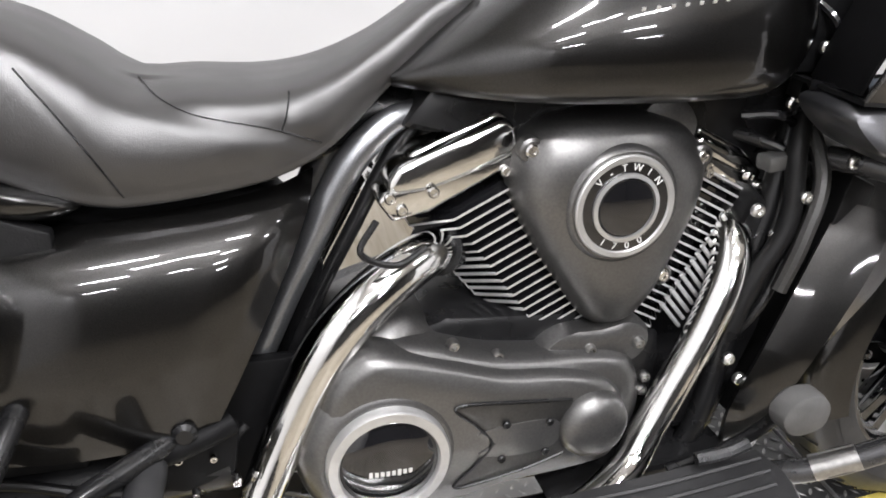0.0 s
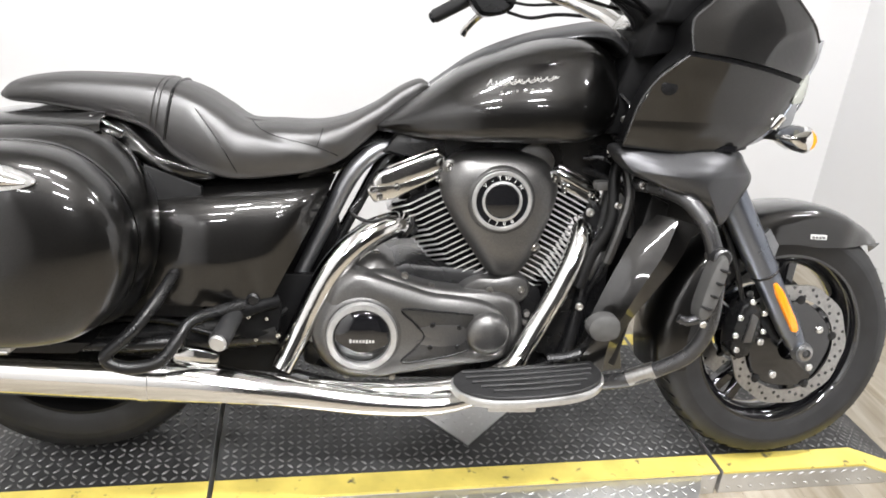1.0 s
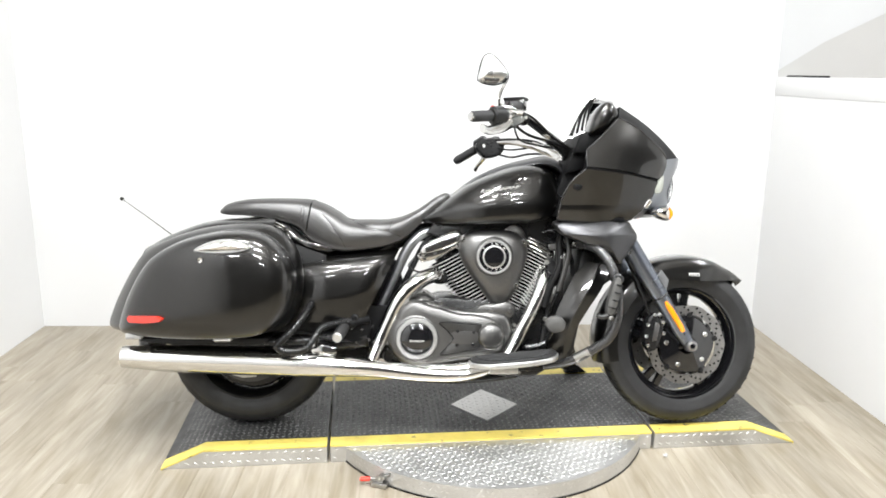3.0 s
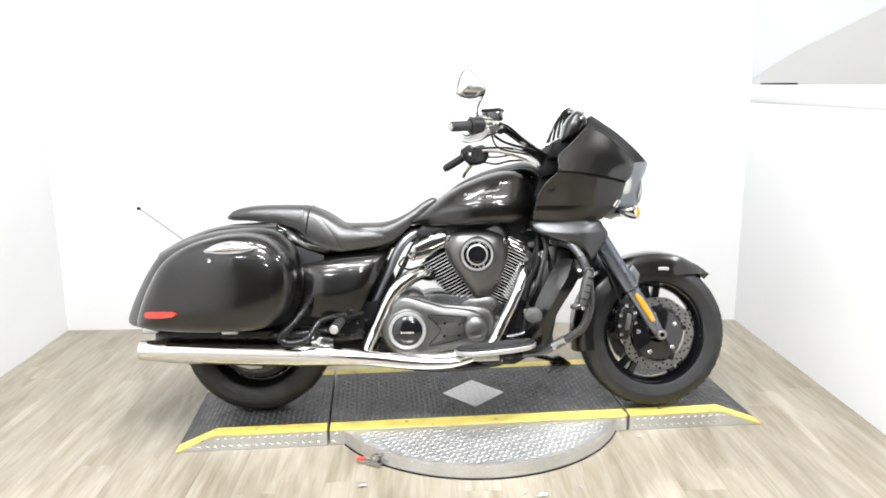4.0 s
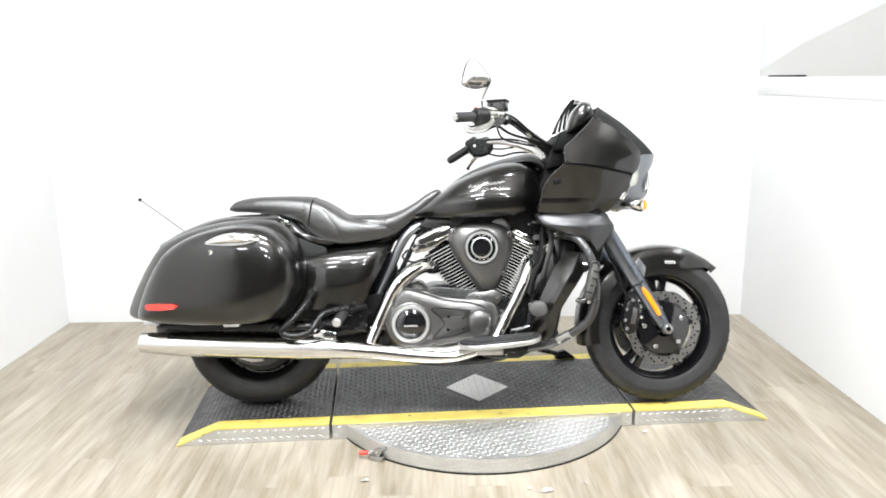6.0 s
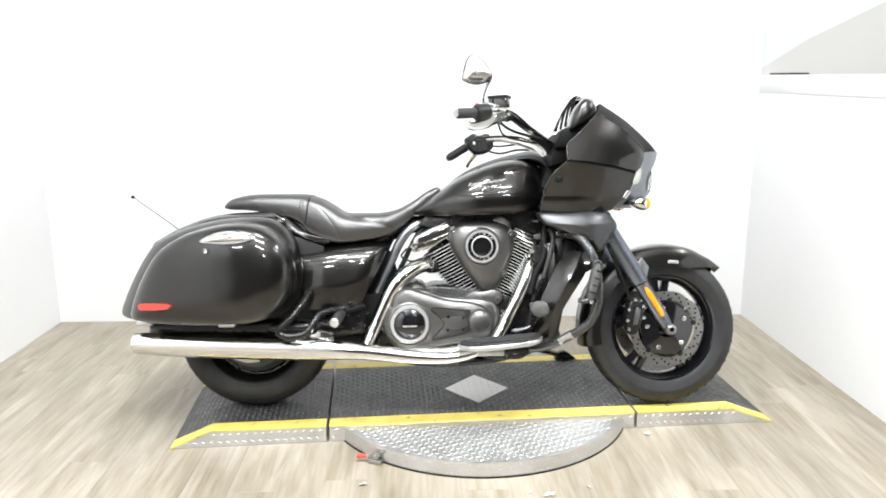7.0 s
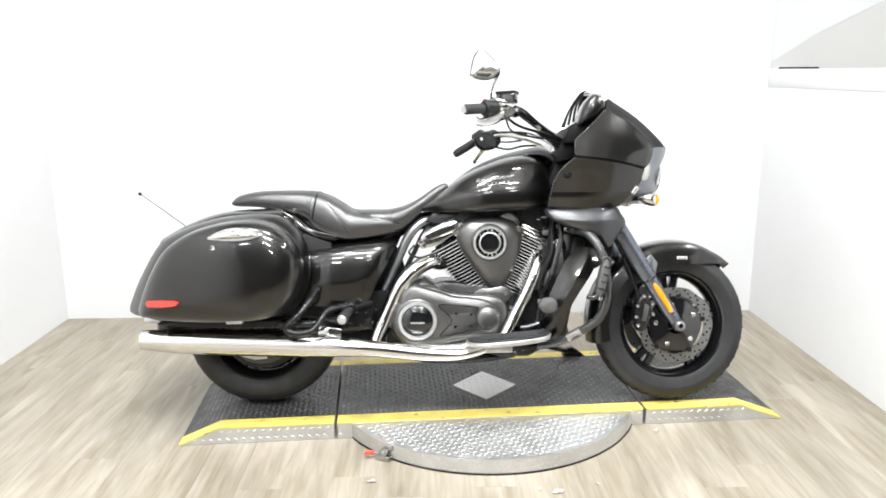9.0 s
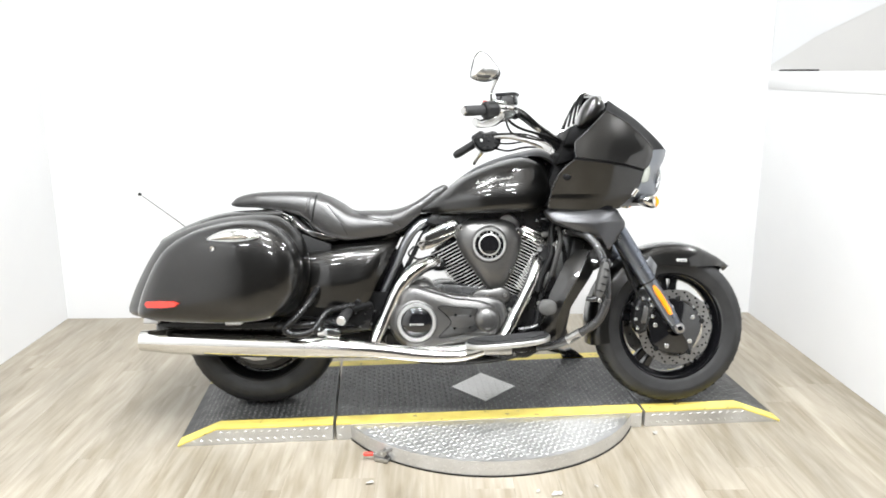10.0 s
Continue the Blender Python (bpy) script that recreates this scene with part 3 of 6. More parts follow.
def lobed(r0, r1, swing, y, c):
    """A flat ring whose outer edge runs in five lobes, dished towards its hub."""
    bm = bmesh.new()
    rings = []
    for f, dy in ((0.0, -0.012), (0.45, -0.009), (0.97, -0.005), (1.0, -0.002), (1.0, 0.002), (0.0, 0.002), (0.0, -0.012)):
        rings.append([Vector((c[0] + (r0 + (r1 - r0 + swing * math.cos(5 * a - 1.0)) * f) * math.cos(a), c[1] + y + dy, c[2] + (r0 + (r1 - r0 + swing * math.cos(5 * a - 1.0)) * f) * math.sin(a))) for a in [2 * math.pi * k / 100 for k in range(100)]])
    bridge(bm, rings, True, False, False)
    bmesh.ops.remove_doubles(bm, verts=bm.verts, dist=1e-6)
    return bm


def brake_disc(parent, c, y, R, r, m, holes=54):
    disc = part("brake_disc", lathe([(r, y), (R, y), (R, y - 0.005), (r, y - 0.005)], c, 160, True, lambda a: 0.0022 * math.cos(10 * a)), STEEL, parent, "drilled steel brake disc", m=m)
    bm = bmesh.new()
    for k in range(holes):
        a = 2 * math.pi * k / holes
        rr = r + (R - r) * (0.22, 0.5, 0.78)[k % 3]
        lathe([(0.0042, y - 0.0049), (0.0042, y - 0.0056)], (c[0] + rr * math.cos(a), c[1], c[2] + rr * math.sin(a)), 8, bm=bm)
    tagged(part("drilling", bm, GLOSS, disc, m=m), kind="stuff")
    part("carrier", lobed(0.035, r - 0.008, 0.003, y, c), GLOSS, disc, "gloss black disc carrier", m=m)
    for k in range(5):
        a = 2 * math.pi * k / 5 + 0.5
        bolt((c[0] + 0.082 * math.cos(a), y - 0.008, c[2] + 0.082 * math.sin(a)), disc, 0.009, 0.006, ALU, m)
    for k in range(5):
        a = 2 * math.pi * k / 5 + 0.2
        part("float_button", lathe([(0.011, y - 0.001), (0.011, y - 0.007), (0.006, y - 0.008)], (c[0] + (r - 0.002) * math.cos(a), c[1], c[2] + (r - 0.002) * math.sin(a)), 14), BLACK, disc, m=m)
    return disc


FW = (1.654, 0, 0.312)
front_wheel = wheel("front_wheel", FW[0], FW[2], 0.309, 0.128, 0.214, STEER, "front tyre on a gloss black cast wheel")
brake_disc(front_wheel, FW, -0.082, 0.151, 0.116, STEER)
brake_disc(front_wheel, FW, 0.087, 0.160, 0.112, STEER, 18)
REAR_SET = pose(0, 0.035, 0)
rear_wheel = wheel("rear_wheel", 0.0, 0.318, 0.312, 0.17, 0.212, REAR_SET, "rear tyre on a gloss black cast wheel", PLASTIC)
part("brake_disc", lathe([(0.09, -0.075), (0.145, -0.075), (0.145, -0.081), (0.09, -0.081)], (0, 0, 0.318), 80, True), COVERDARK, rear_wheel, "rear steel brake disc", m=REAR_SET)

part("rear_bracket", slab([(-0.075, 0.212), (-0.02, 0.196), (0.03, 0.200), (0.025, 0.216), (-0.02, 0.214), (-0.06, 0.226)], -0.118, -0.108, 0.003), CAST, rear_wheel, "pale bracket by the rear disc", m=REAR_SET)

# -- fork, caliper, front fender --
fdir = Vector((-0.53, 0, 0.848))
for s in (-1, 1):
    bottom = Vector((1.640, s * 0.128, 0.330))
    leg = part("fork_leg", tube_straight([(bottom - fdir * 0.022, 0.014), (bottom, 0.022), (bottom + fdir * 0.05, 0.027), (bottom + fdir * 0.19, 0.029), (bottom + fdir * 0.21, 0.0325), (bottom + fdir * 0.33, 0.034), (bottom + fdir * 0.52, 0.035), (bottom + fdir * 0.72, 0.035)], 28), FORK, bike, "satin grey fork leg with bluish reflected light in its colour", m=STEER)
    part("fork_seam", tube_straight([(bottom + fdir * 0.199, 0.0315), (bottom + fdir * 0.203, 0.0335), (bottom + fdir * 0.207, 0.0315)], 28), BLACK, leg, m=STEER)
    # axle boss and axle end
    part("axle_boss", lathe([(0.022, -0.018 * s * -1), (0.024, 0.0), (0.022, 0.02 * s)], (1.648, s * 0.135, 0.316), 24), SATIN, leg, m=STEER)
    axle = part("axle_end", lathe([(0.017, 0), (0.017, 0.012 * s), (0.0105, 0.014 * s), (0.0095, 0.004 * s)], (1.648, s * 0.148, 0.316), 24), STEEL, leg, "steel axle end", m=STEER)
    part("axle_socket", lathe([(0.0094, 0.008 * s), (0.0094, 0.0115 * s)], (1.648, s * 0.148, 0.316), 6), GLOSS, axle, m=STEER)
    # amber reflector lying along the leg
    q = bottom + fdir * 0.115
    e = Vector((fdir.z, 0, -fdir.x))
    bm = bmesh.new()
    rings = []
    for k, dy in ((1, 0), (1, 0.006), (0.8, 0.009)):
        rings.append([q + Vector((0, s * (0.027 + dy), 0)) + fdir * l * k + e * w * k for l, w in ((-0.067, -0.003), (-0.06, -0.0105), (0.045, -0.0105), (0.067, -0.005), (0.067, 0.003), (0.04, 0.010), (-0.045, 0.010), (-0.064, 0.005))])
    part("amber_reflector", bridge(bm, rings), AMBER, leg, "amber side reflector", m=STEER)
    # brake caliper behind the leg
    cal = part("brake_caliper", slab([(1.475, 0.315), (1.495, 0.290), (1.522, 0.300), (1.545, 0.36), (1.540, 0.415), (1.512, 0.440), (1.488, 0.42), (1.478, 0.37)], s * 0.075, s * 0.13, 0.008), BLACK, bike, "black four-piston brake caliper", m=STEER)
    part("caliper_bridge", slab([(1.500, 0.335), (1.520, 0.335), (1.532, 0.395), (1.515, 0.405)], s * 0.128, s * 0.136, 0.003), COVER, cal, m=STEER)
    for x, z in ((1.487, 0.318), (1.480, 0.352), (1.487, 0.395), (1.512, 0.432), (1.545, 0.405), (1.548, 0.362)):
        bolt((x, s * 0.13 if s < 0 else 0.135, z), cal, 0.007, 0.007, ALU, STEER)
    part("brake_hose", tube([(1.50, s * 0.11, 0.43), (1.47, s * 0.12, 0.50), (1.44, s * 0.11, 0.58), (1.40, s * 0.08, 0.68)], 0.006, 8), PLASTIC, bike, m=STEER)


def fender_rail(y, rad, edge=False):
    out = []
    for k in range(19):
        a = radians(44 + k * (192 - 44) / 18)
        r = rad
        if edge:
            r = 0.243 / max(math.sin(a), 0.2) if a < radians(86) else 0.243 + 0.03 * min(1, (math.degrees(a) - 86) / 40)
            r = min(r, 0.352)
        elif a < radians(60):
            r = rad + 0.012 * (60 - math.degrees(a)) / 16
        taper = 1 if a > radians(70) else 0.22 + 0.78 * ((math.degrees(a) - 44) / 26) ** 0.7
        out.append((FW[0] + r * math.cos(a), y * taper, FW[2] + r * math.sin(a)))
    return out


bm = loft([fender_rail(-0.097, 0, True), fender_rail(-0.086, 0.315), fender_rail(-0.064, 0.334), fender_rail(-0.03, 0.341), fender_rail(0, 0.342)], 60, 26)
fender = part("front_fender", solid(bm, 0.004), PAINT, bike, "gloss black metallic front fender", m=STEER, sharp=60)
label_plate = part("sticker", box((1.681, -0.0945, 0.580), (0.042, 0.0030, 0.0115), 0.0005, (-9, 2, 0)), STICKER, fender, "small white sticker with grey marks", m=STEER)
for dx, w in ((-0.014, 0.007), (-0.005, 0.006), (0.004, 0.006), (0.013, 0.008)):
    part("sticker_mark", box((1.681 + dx, -0.0962, 0.579), (w, 0.001, 0.006), 0, (-9, 2, 0)), GREYRUBBER, label_plate, m=STEER)
for s in (-1, 1):
    part("fender_stay", slab([(1.53, 0.50), (1.565, 0.50), (1.58, 0.56), (1.55, 0.60), (1.52, 0.56)], s * 0.086, s * 0.10, 0.003), SATIN, fender, m=STEER)

# -- fuel tank --
TANK = [
    [(0.655, 0, 0.800), (0.75, 0, 0.872), (0.83, 0, 0.930), (0.92, 0, 0.972), (1.0, 0, 0.998), (1.08, 0, 1.006), (1.14, 0, 0.985), (1.165, 0, 0.95)],
    [(0.655, -0.045, 0.798), (0.745, -0.078, 0.865), (0.82, -0.103, 0.914), (0.91, -0.120, 0.951), (1.0, -0.125, 0.975), (1.08, -0.115, 0.980), (1.135, -0.092, 0.957), (1.16, -0.072, 0.93)],
    [(0.65, -0.066, 0.793), (0.74, -0.124, 0.834), (0.82, -0.156, 0.866), (0.91, -0.173, 0.890), (1.0, -0.177, 0.903), (1.08, -0.165, 0.906), (1.14, -0.126, 0.900), (1.165, -0.088, 0.893)],
    [(0.65, -0.069, 0.786), (0.74, -0.134, 0.804), (0.82, -0.168, 0.817), (0.91, -0.187, 0.825), (1.0, -0.191, 0.830), (1.08, -0.179, 0.834), (1.140, -0.140, 0.845), (1.168, -0.095, 0.864)],
    [(0.655, -0.05, 0.778), (0.74, -0.112, 0.776), (0.82, -0.143, 0.775), (0.91, -0.158, 0.777), (1.0, -0.160, 0.780), (1.07, -0.150, 0.785), (1.125, -0.115, 0.802), (1.150, -0.07, 0.831)],
    [(0.66, 0, 0.780), (0.74, 0, 0.785), (0.82, 0, 0.785), (0.91, 0, 0.785), (1.0, 0, 0.79), (1.07, 0, 0.81), (1.12, 0, 0.83), (1.14, 0, 0.85)],
]
tank = part("fuel_tank", loft(TANK, 48, 72, True, True), PAINT, bike, "gloss black metallic fuel tank", sharp=60)
CONSOLE = [[(0.76, 0, 0.884), (0.85, 0, 0.95), (0.95, 0, 0.995), (1.05, 0, 1.022), (1.13, 0, 1.034), (1.19, 0, 1.00), (1.215, 0, 0.95)],
           [(0.762, -0.02, 0.88), (0.85, -0.04, 0.943), (0.95, -0.055, 0.985), (1.05, -0.065, 1.010), (1.13, -0.07, 1.018), (1.185, -0.07, 0.985), (1.21, -0.07, 0.94)],
           [(0.762, -0.024, 0.87), (0.85, -0.046, 0.925), (0.95, -0.062, 0.965), (1.05, -0.075, 0.99), (1.13, -0.08, 0.99), (1.18, -0.08, 0.95), (1.20, -0.08, 0.90)]]
part("tank_console", loft(CONSOLE, 36, 20), PANEL, tank, "satin charcoal console along the tank top", sharp=60)


# the emblem: a pale flowing script mark and a row of small marks under it, as plain shapes
for amp, rise, rate, start, thick in ((0.0040, 0.001, 0.72, 0, 0.0013), (0.0028, 0.004, 1.05, 8, 0.0010)):
    line = []
    for k in range(start, 68):
        x = 0.862 + 0.0021 * k + 0.0030 * math.sin(rate * k)
        z = 0.886 + rise + 0.15 * (x - 0.855) + (amp + 0.004 * max(0, 1 - k / 9)) * (1 - math.cos(rate * k + 0.6))
        line.append((x, surface_y(tank, x, z) - 0.0006, z))
    part("emblem_mark", tube(line, thick, 6, 190), EMBLEM, tank, "pale flowing script emblem")
for k in range(7):
    x = 0.890 + 0.0155 * k
    z = 0.874 + 0.13 * (x - 0.855)
    part("emblem_mark", box((x, surface_y(tank, x, z) - 0.0002, z), (0.0045, 0.0016, 0.0055), 0.0005, (20, 0, 0)), EMBLEM, tank)

# -- seat --
ST = [(-0.10, 0.827, 0.812, 0.09), (-0.07, 0.850, 0.806, 0.125), (0.0, 0.865, 0.803, 0.15), (0.10, 0.869, 0.788, 0.155), (0.19, 0.868, 0.762, 0.158), (0.235, 0.863, 0.715, 0.165), (0.285, 0.847, 0.688, 0.178), (0.335, 0.818, 0.676, 0.188), (0.378, 0.792, 0.674, 0.19), (0.45, 0.790, 0.682, 0.185), (0.52, 0.791, 0.694, 0.165), (0.58, 0.804, 0.720, 0.135), (0.64, 0.833, 0.770, 0.095), (0.70, 0.874, 0.824, 0.072), (0.738, 0.891, 0.852, 0.062), (0.756, 0.886, 0.866, 0.046)]
SLIM = 0.72
SECTION = ((0.0, 0.0), (0.3, 0.006), (0.55, 0.035), (0.80, 0.12), (0.95, 0.29), (1.015, 0.56), (0.97, 0.86), (0.85, 1.0), (0.0, 1.0))
rails = []
for f, g in SECTION:
    rails.append([(x, -w * SLIM * f, zt - (zt - zb) * g) for x, zt, zb, w in ST])
seat_skin = loft(rails, 120, 96, True, True)
# seams pull the cover in along their lines: (x, z) as seen from the side
SEAMS = [([(0.285, 0.812), (0.318, 0.770), (0.346, 0.728), (0.368, 0.688)], 0.0018, 0.006), ([(0.386, 0.789), (0.412, 0.776), (0.447, 0.764), (0.495, 0.754), (0.533, 0.743), (0.568, 0.728)], 0.0045, 0.011), ([(0.536, 0.782), (0.532, 0.765), (0.525, 0.745)], 0.0018, 0.006)]
for line, depth, reach in SEAMS:
    dense = [q.xz for q in spline([(x, 0, z) for x, z in line], 40)]
    for v in seat_skin.verts:
        if abs(v.co.y) > 0.035 and line[0][0] - 0.03 < v.co.x < line[-1][0] + 0.03 or line[0][0] > line[-1][0] and abs(v.co.x - line[0][0]) < 0.04:
            d = min((v.co.xz - q).length for q in dense)
            if d < reach * 3:
                pull = depth * math.exp(-(d / reach) ** 2)
                v.co.y -= math.copysign(pull * 0.8, v.co.y)
                v.co.z -= pull * 0.6
seat = part("seat", seat_skin, LEATHER, bike, "black leather two-up saddle with a raised passenger pillion", sharp=60)


def seat_ring(x, lift=0.001):
    k = next(i for i in range(len(ST) - 1) if ST[i + 1][0] >= x)
    f = (x - ST[k][0]) / (ST[k + 1][0] - ST[k][0])
    return [(ST[k][i] + f * (ST[k + 1][i] - ST[k][i])) * (SLIM if i == 3 else 1) for i in range(4)]


# two leather ridges; the black tube stands for the shaded crease by the pillion
for x0, dx, rr, mat in ((0.212, 0.020, 0.0013, LEATHER), (0.222, 0.020, 0.0013, LEATHER), (0.242, 0.022, 0.0030, BLACK)):
    pts = []
    for f, g in SECTION[:7]:
        _, zt, zb, w = seat_ring(x0 - dx * g)
        pts.append((x0 - dx * g, -w * f * 1.008 - 0.001, zt - (zt - zb) * g + 0.0015))
    part("seat_ridge", tube(pts, rr, 8), mat, seat)
    part("seat_ridge", tube([(x, -y, z) for x, y, z in pts], rr, 8), mat, seat)
# thin black tubes darken the creases along the seams
for line, depth, reach in SEAMS:
    for s in (-1, 1):
        pts = [(q.x, surface_y(seat, q.x, q.z, s) + s * 0.0002, q.z) for q in spline([(x, 0, z) for x, z in line], 9)]
        part("seam_crease", tube(pts, 0.0011, 6, 30), BLACK, seat)

# -- saddlebags --
FACE = [(-0.415, 0.408), (-0.403, 0.464), (-0.371, 0.537), (-0.326, 0.613), (-0.277, 0.666), (-0.187, 0.716), (-0.080, 0.746), (0.023, 0.756), (0.105, 0.740), (0.166, 0.693), (0.201, 0.632), (0.210, 0.571), (0.193, 0.488), (0.150, 0.429), (0.098, 0.397), (0.015, 0.383), (-0.109, 0.380), (-0.285, 0.381), (-0.381, 0.388)]
RIM = [(-0.503, 0.398), (-0.486, 0.458), (-0.447, 0.534), (-0.394, 0.618), (-0.338, 0.680), (-0.231, 0.730), (-0.120, 0.762), (-0.013, 0.776), (0.070, 0.778), (0.133, 0.762), (0.192, 0.709), (0.222, 0.635), (0.226, 0.543), (0.204, 0.464), (0.158, 0.408), (0.102, 0.386), (-0.000, 0.378), (-0.129, 0.373), (-0.311, 0.373), (-0.442, 0.380)]


def saddlebag(s, name_label):
    def bend(q):
        k = max(0.0, -0.02 - q.x)
        return Vector((q.x, s * (q.y + 0.07 + 0.55 * k * k * min(1, -q.y / 0.3)), q.z))

    def ringed(pts, n=96):
        """Points at even steps along a closed smooth outline."""
        fine = [Vector((v.x, v.y)) for v in spline([(x, z, 0) for x, z in pts], 400, True)]
        run = [0.0]
        for a, b in zip(fine, fine[1:] + fine[:1]):
            run.append(run[-1] + (b - a).length)
        out, k = [], 0
        for i in range(n):
            while run[k + 1] < run[-1] * i / n:
                k += 1
            out.append(fine[k])
        return out

    outer, inner = ringed(RIM), ringed(FACE)
    mid = sum(outer, Vector((0, 0))) / len(outer)
    rows = [[mid + (p - mid) * k for p in outer] for k in (0.93, 0.985, 1.0)] + [[p.lerp(q, f) for p, q in zip(outer, inner)] for f in (0.05, 0.12, 0.35, 0.62, 0.86, 0.96, 0.99)]
    bm = bmesh.new()
    bridge(bm, [[bend(Vector((p.x, y, p.y))) for p in row] for row, y in zip(rows, (-0.150, -0.22, -0.280, -0.291, -0.299, -0.313, -0.326, -0.335, -0.339, -0.346))])
    body = part("saddlebag", bm, PAINT, bike, name_label, sharp=45)
    pan = [(-0.330, 0.380), (-0.322, 0.370), (-0.235, 0.367), (-0.215, 0.358), (0.09, 0.357), (0.12, 0.380)]
    part("bottom_pan", slab(pan, *sorted((s * 0.10, s * 0.29)), 0.003), PLASTIC, body, "black plastic pan under the bag")
    part("seal", pillow(FACE, [(0.98, -0.335), (0.98, -0.352)], 96, bend=bend), PLASTIC, body)
    lid = part("lid", pillow(FACE, [(0.985, -0.344), (1.0, -0.350), (1.003, -0.360), (1.0, -0.374), (0.99, -0.390), (0.967, -0.410), (0.925, -0.428), (0.85, -0.443), (0.72, -0.456), (0.55, -0.464), (0.35, -0.4675), (0.12, -0.469)], 120, bend=bend), PAINT, body, "gloss black metallic lid", sharp=50)
    H = [(-0.106, 0.692), (-0.065, 0.716), (-0.011, 0.728), (0.038, 0.721), (0.074, 0.701), (0.039, 0.688), (-0.014, 0.683), (-0.065, 0.685)]
    plate = part("handle_plate", pillow(H, [(1.04, -0.425), (1.04, -0.4585), (1.0, -0.4615)], 48, (-0.007, 0.703), bend=bend), ALU, lid, "brushed handle plate")
    part("handle", pillow([(-0.096, 0.693), (-0.058, 0.712), (-0.011, 0.723), (0.035, 0.716), (0.067, 0.701), (0.033, 0.694), (-0.012, 0.691), (-0.058, 0.690)], [(1.0, -0.45), (1.0, -0.466), (0.94, -0.472), (0.75, -0.478), (0.4, -0.482), (0.1, -0.483)], 48, (-0.005, 0.706), bend=bend), CHROME, plate, "chrome latch handle")
    part("key_lock", lathe([(0.011, -0.36 * s), (0.011, -0.394 * s), (0.008, -0.399 * s), (0.003, -0.397 * s)], (-0.087, 0, 0.659), 18), CHROME, lid, "chrome key lock")
    R = [(-0.358, 0.455), (-0.346, 0.466), (-0.290, 0.471), (-0.232, 0.471), (-0.213, 0.463), (-0.226, 0.451), (-0.280, 0.444), (-0.346, 0.442)]
    bm = bmesh.new()
    depth = [surface_y(lid, x, z, -s) for x, z in R]
    bridge(bm, [[Vector((-0.28 + (x + 0.28) * g, y - s * d, 0.463 + (z - 0.463) * g)) for (x, z), y in zip(R, depth)] for g, d in ((1, -0.006), (1, 0.008), (0.93, 0.012))])
    part("red_reflector", bm, RED, lid, "red side reflector")
    for x in (-0.343, -0.029):
        y = -0.336 + (0.55 * max(0, -0.02 - x) ** 2)
        part("hinge", box((x, s * y, 0.391), (0.060, 0.030, 0.017), 0.003), CAST, body, "bright metal hinge")
        part("hinge_pin", rod((x - 0.026, s * (y - 0.016), 0.384), (x + 0.026, s * (y - 0.016), 0.384), 0.004, 10), STEEL, body)
    return body


saddlebag(1, "glossy black metallic hard saddlebag with chrome handle")
saddlebag(-1, "glossy black metallic hard saddlebag on the far side")

# -- rear fender, tail, side covers --
RIDGE = [(0.05, 0.500), (0.223, 0.507), (0.353, 0.513), (0.43, 0.530), (0.463, 0.571), (0.49, 0.613), (0.53, 0.675), (0.60, 0.76)]


def cover_depth(x, z, z_edge):
    """The side cover's y: it bulges out to a ridge that rises towards its front edge, and falls in below it."""
    k = next(i for i in range(len(RIDGE) - 1) if RIDGE[i + 1][0] >= x)
    f = (x - RIDGE[k][0]) / (RIDGE[k + 1][0] - RIDGE[k][0])
    d = z - (RIDGE[k][1] + f * (RIDGE[k + 1][1] - RIDGE[k][1]))
    y = -0.196 + (0.085 * d + 0.12 * d * d if d > 0 else 0.10 * -d)
    roll = z_edge - z
    return y + 0.064 * math.exp(-roll / 0.021) + 3.0 * max(0, x - 0.46) ** 2 + 1.0 * (x - 0.32) ** 2


def rear_rail(y, r):
    return [(r * math.cos(radians(a)), y, 0.315 + r * math.sin(radians(a))) for a in range(40, 186, 12)]


part("rear_fender", solid(loft([rear_rail(-0.125, 0.29), rear_rail(-0.122, 0.36), rear_rail(-0.10, 0.395), rear_rail(-0.05, 0.412), rear_rail(0, 0.416)], 40, 24), 0.004), PAINT, bike, "gloss black rear fender", sharp=60)
tail = part("tail_cowl", loft([[(-0.36, 0, 0.69), (-0.25, 0, 0.745), (-0.1, 0, 0.79), (0.1, 0, 0.80)], [(-0.36, -0.12, 0.68), (-0.25, -0.15, 0.735), (-0.1, -0.165, 0.782), (0.12, -0.165, 0.79)], [(-0.36, -0.15, 0.62), (-0.25, -0.17, 0.68), (-0.1, -0.18, 0.74), (0.13, -0.175, 0.76)]], 30, 18), PAINT, bike, "gloss black tail cowl", sharp=60)
part("tail_lamp", box((-0.37, 0, 0.62), (0.05, 0.2, 0.06), 0.012), RED, tail, "red tail lamp")
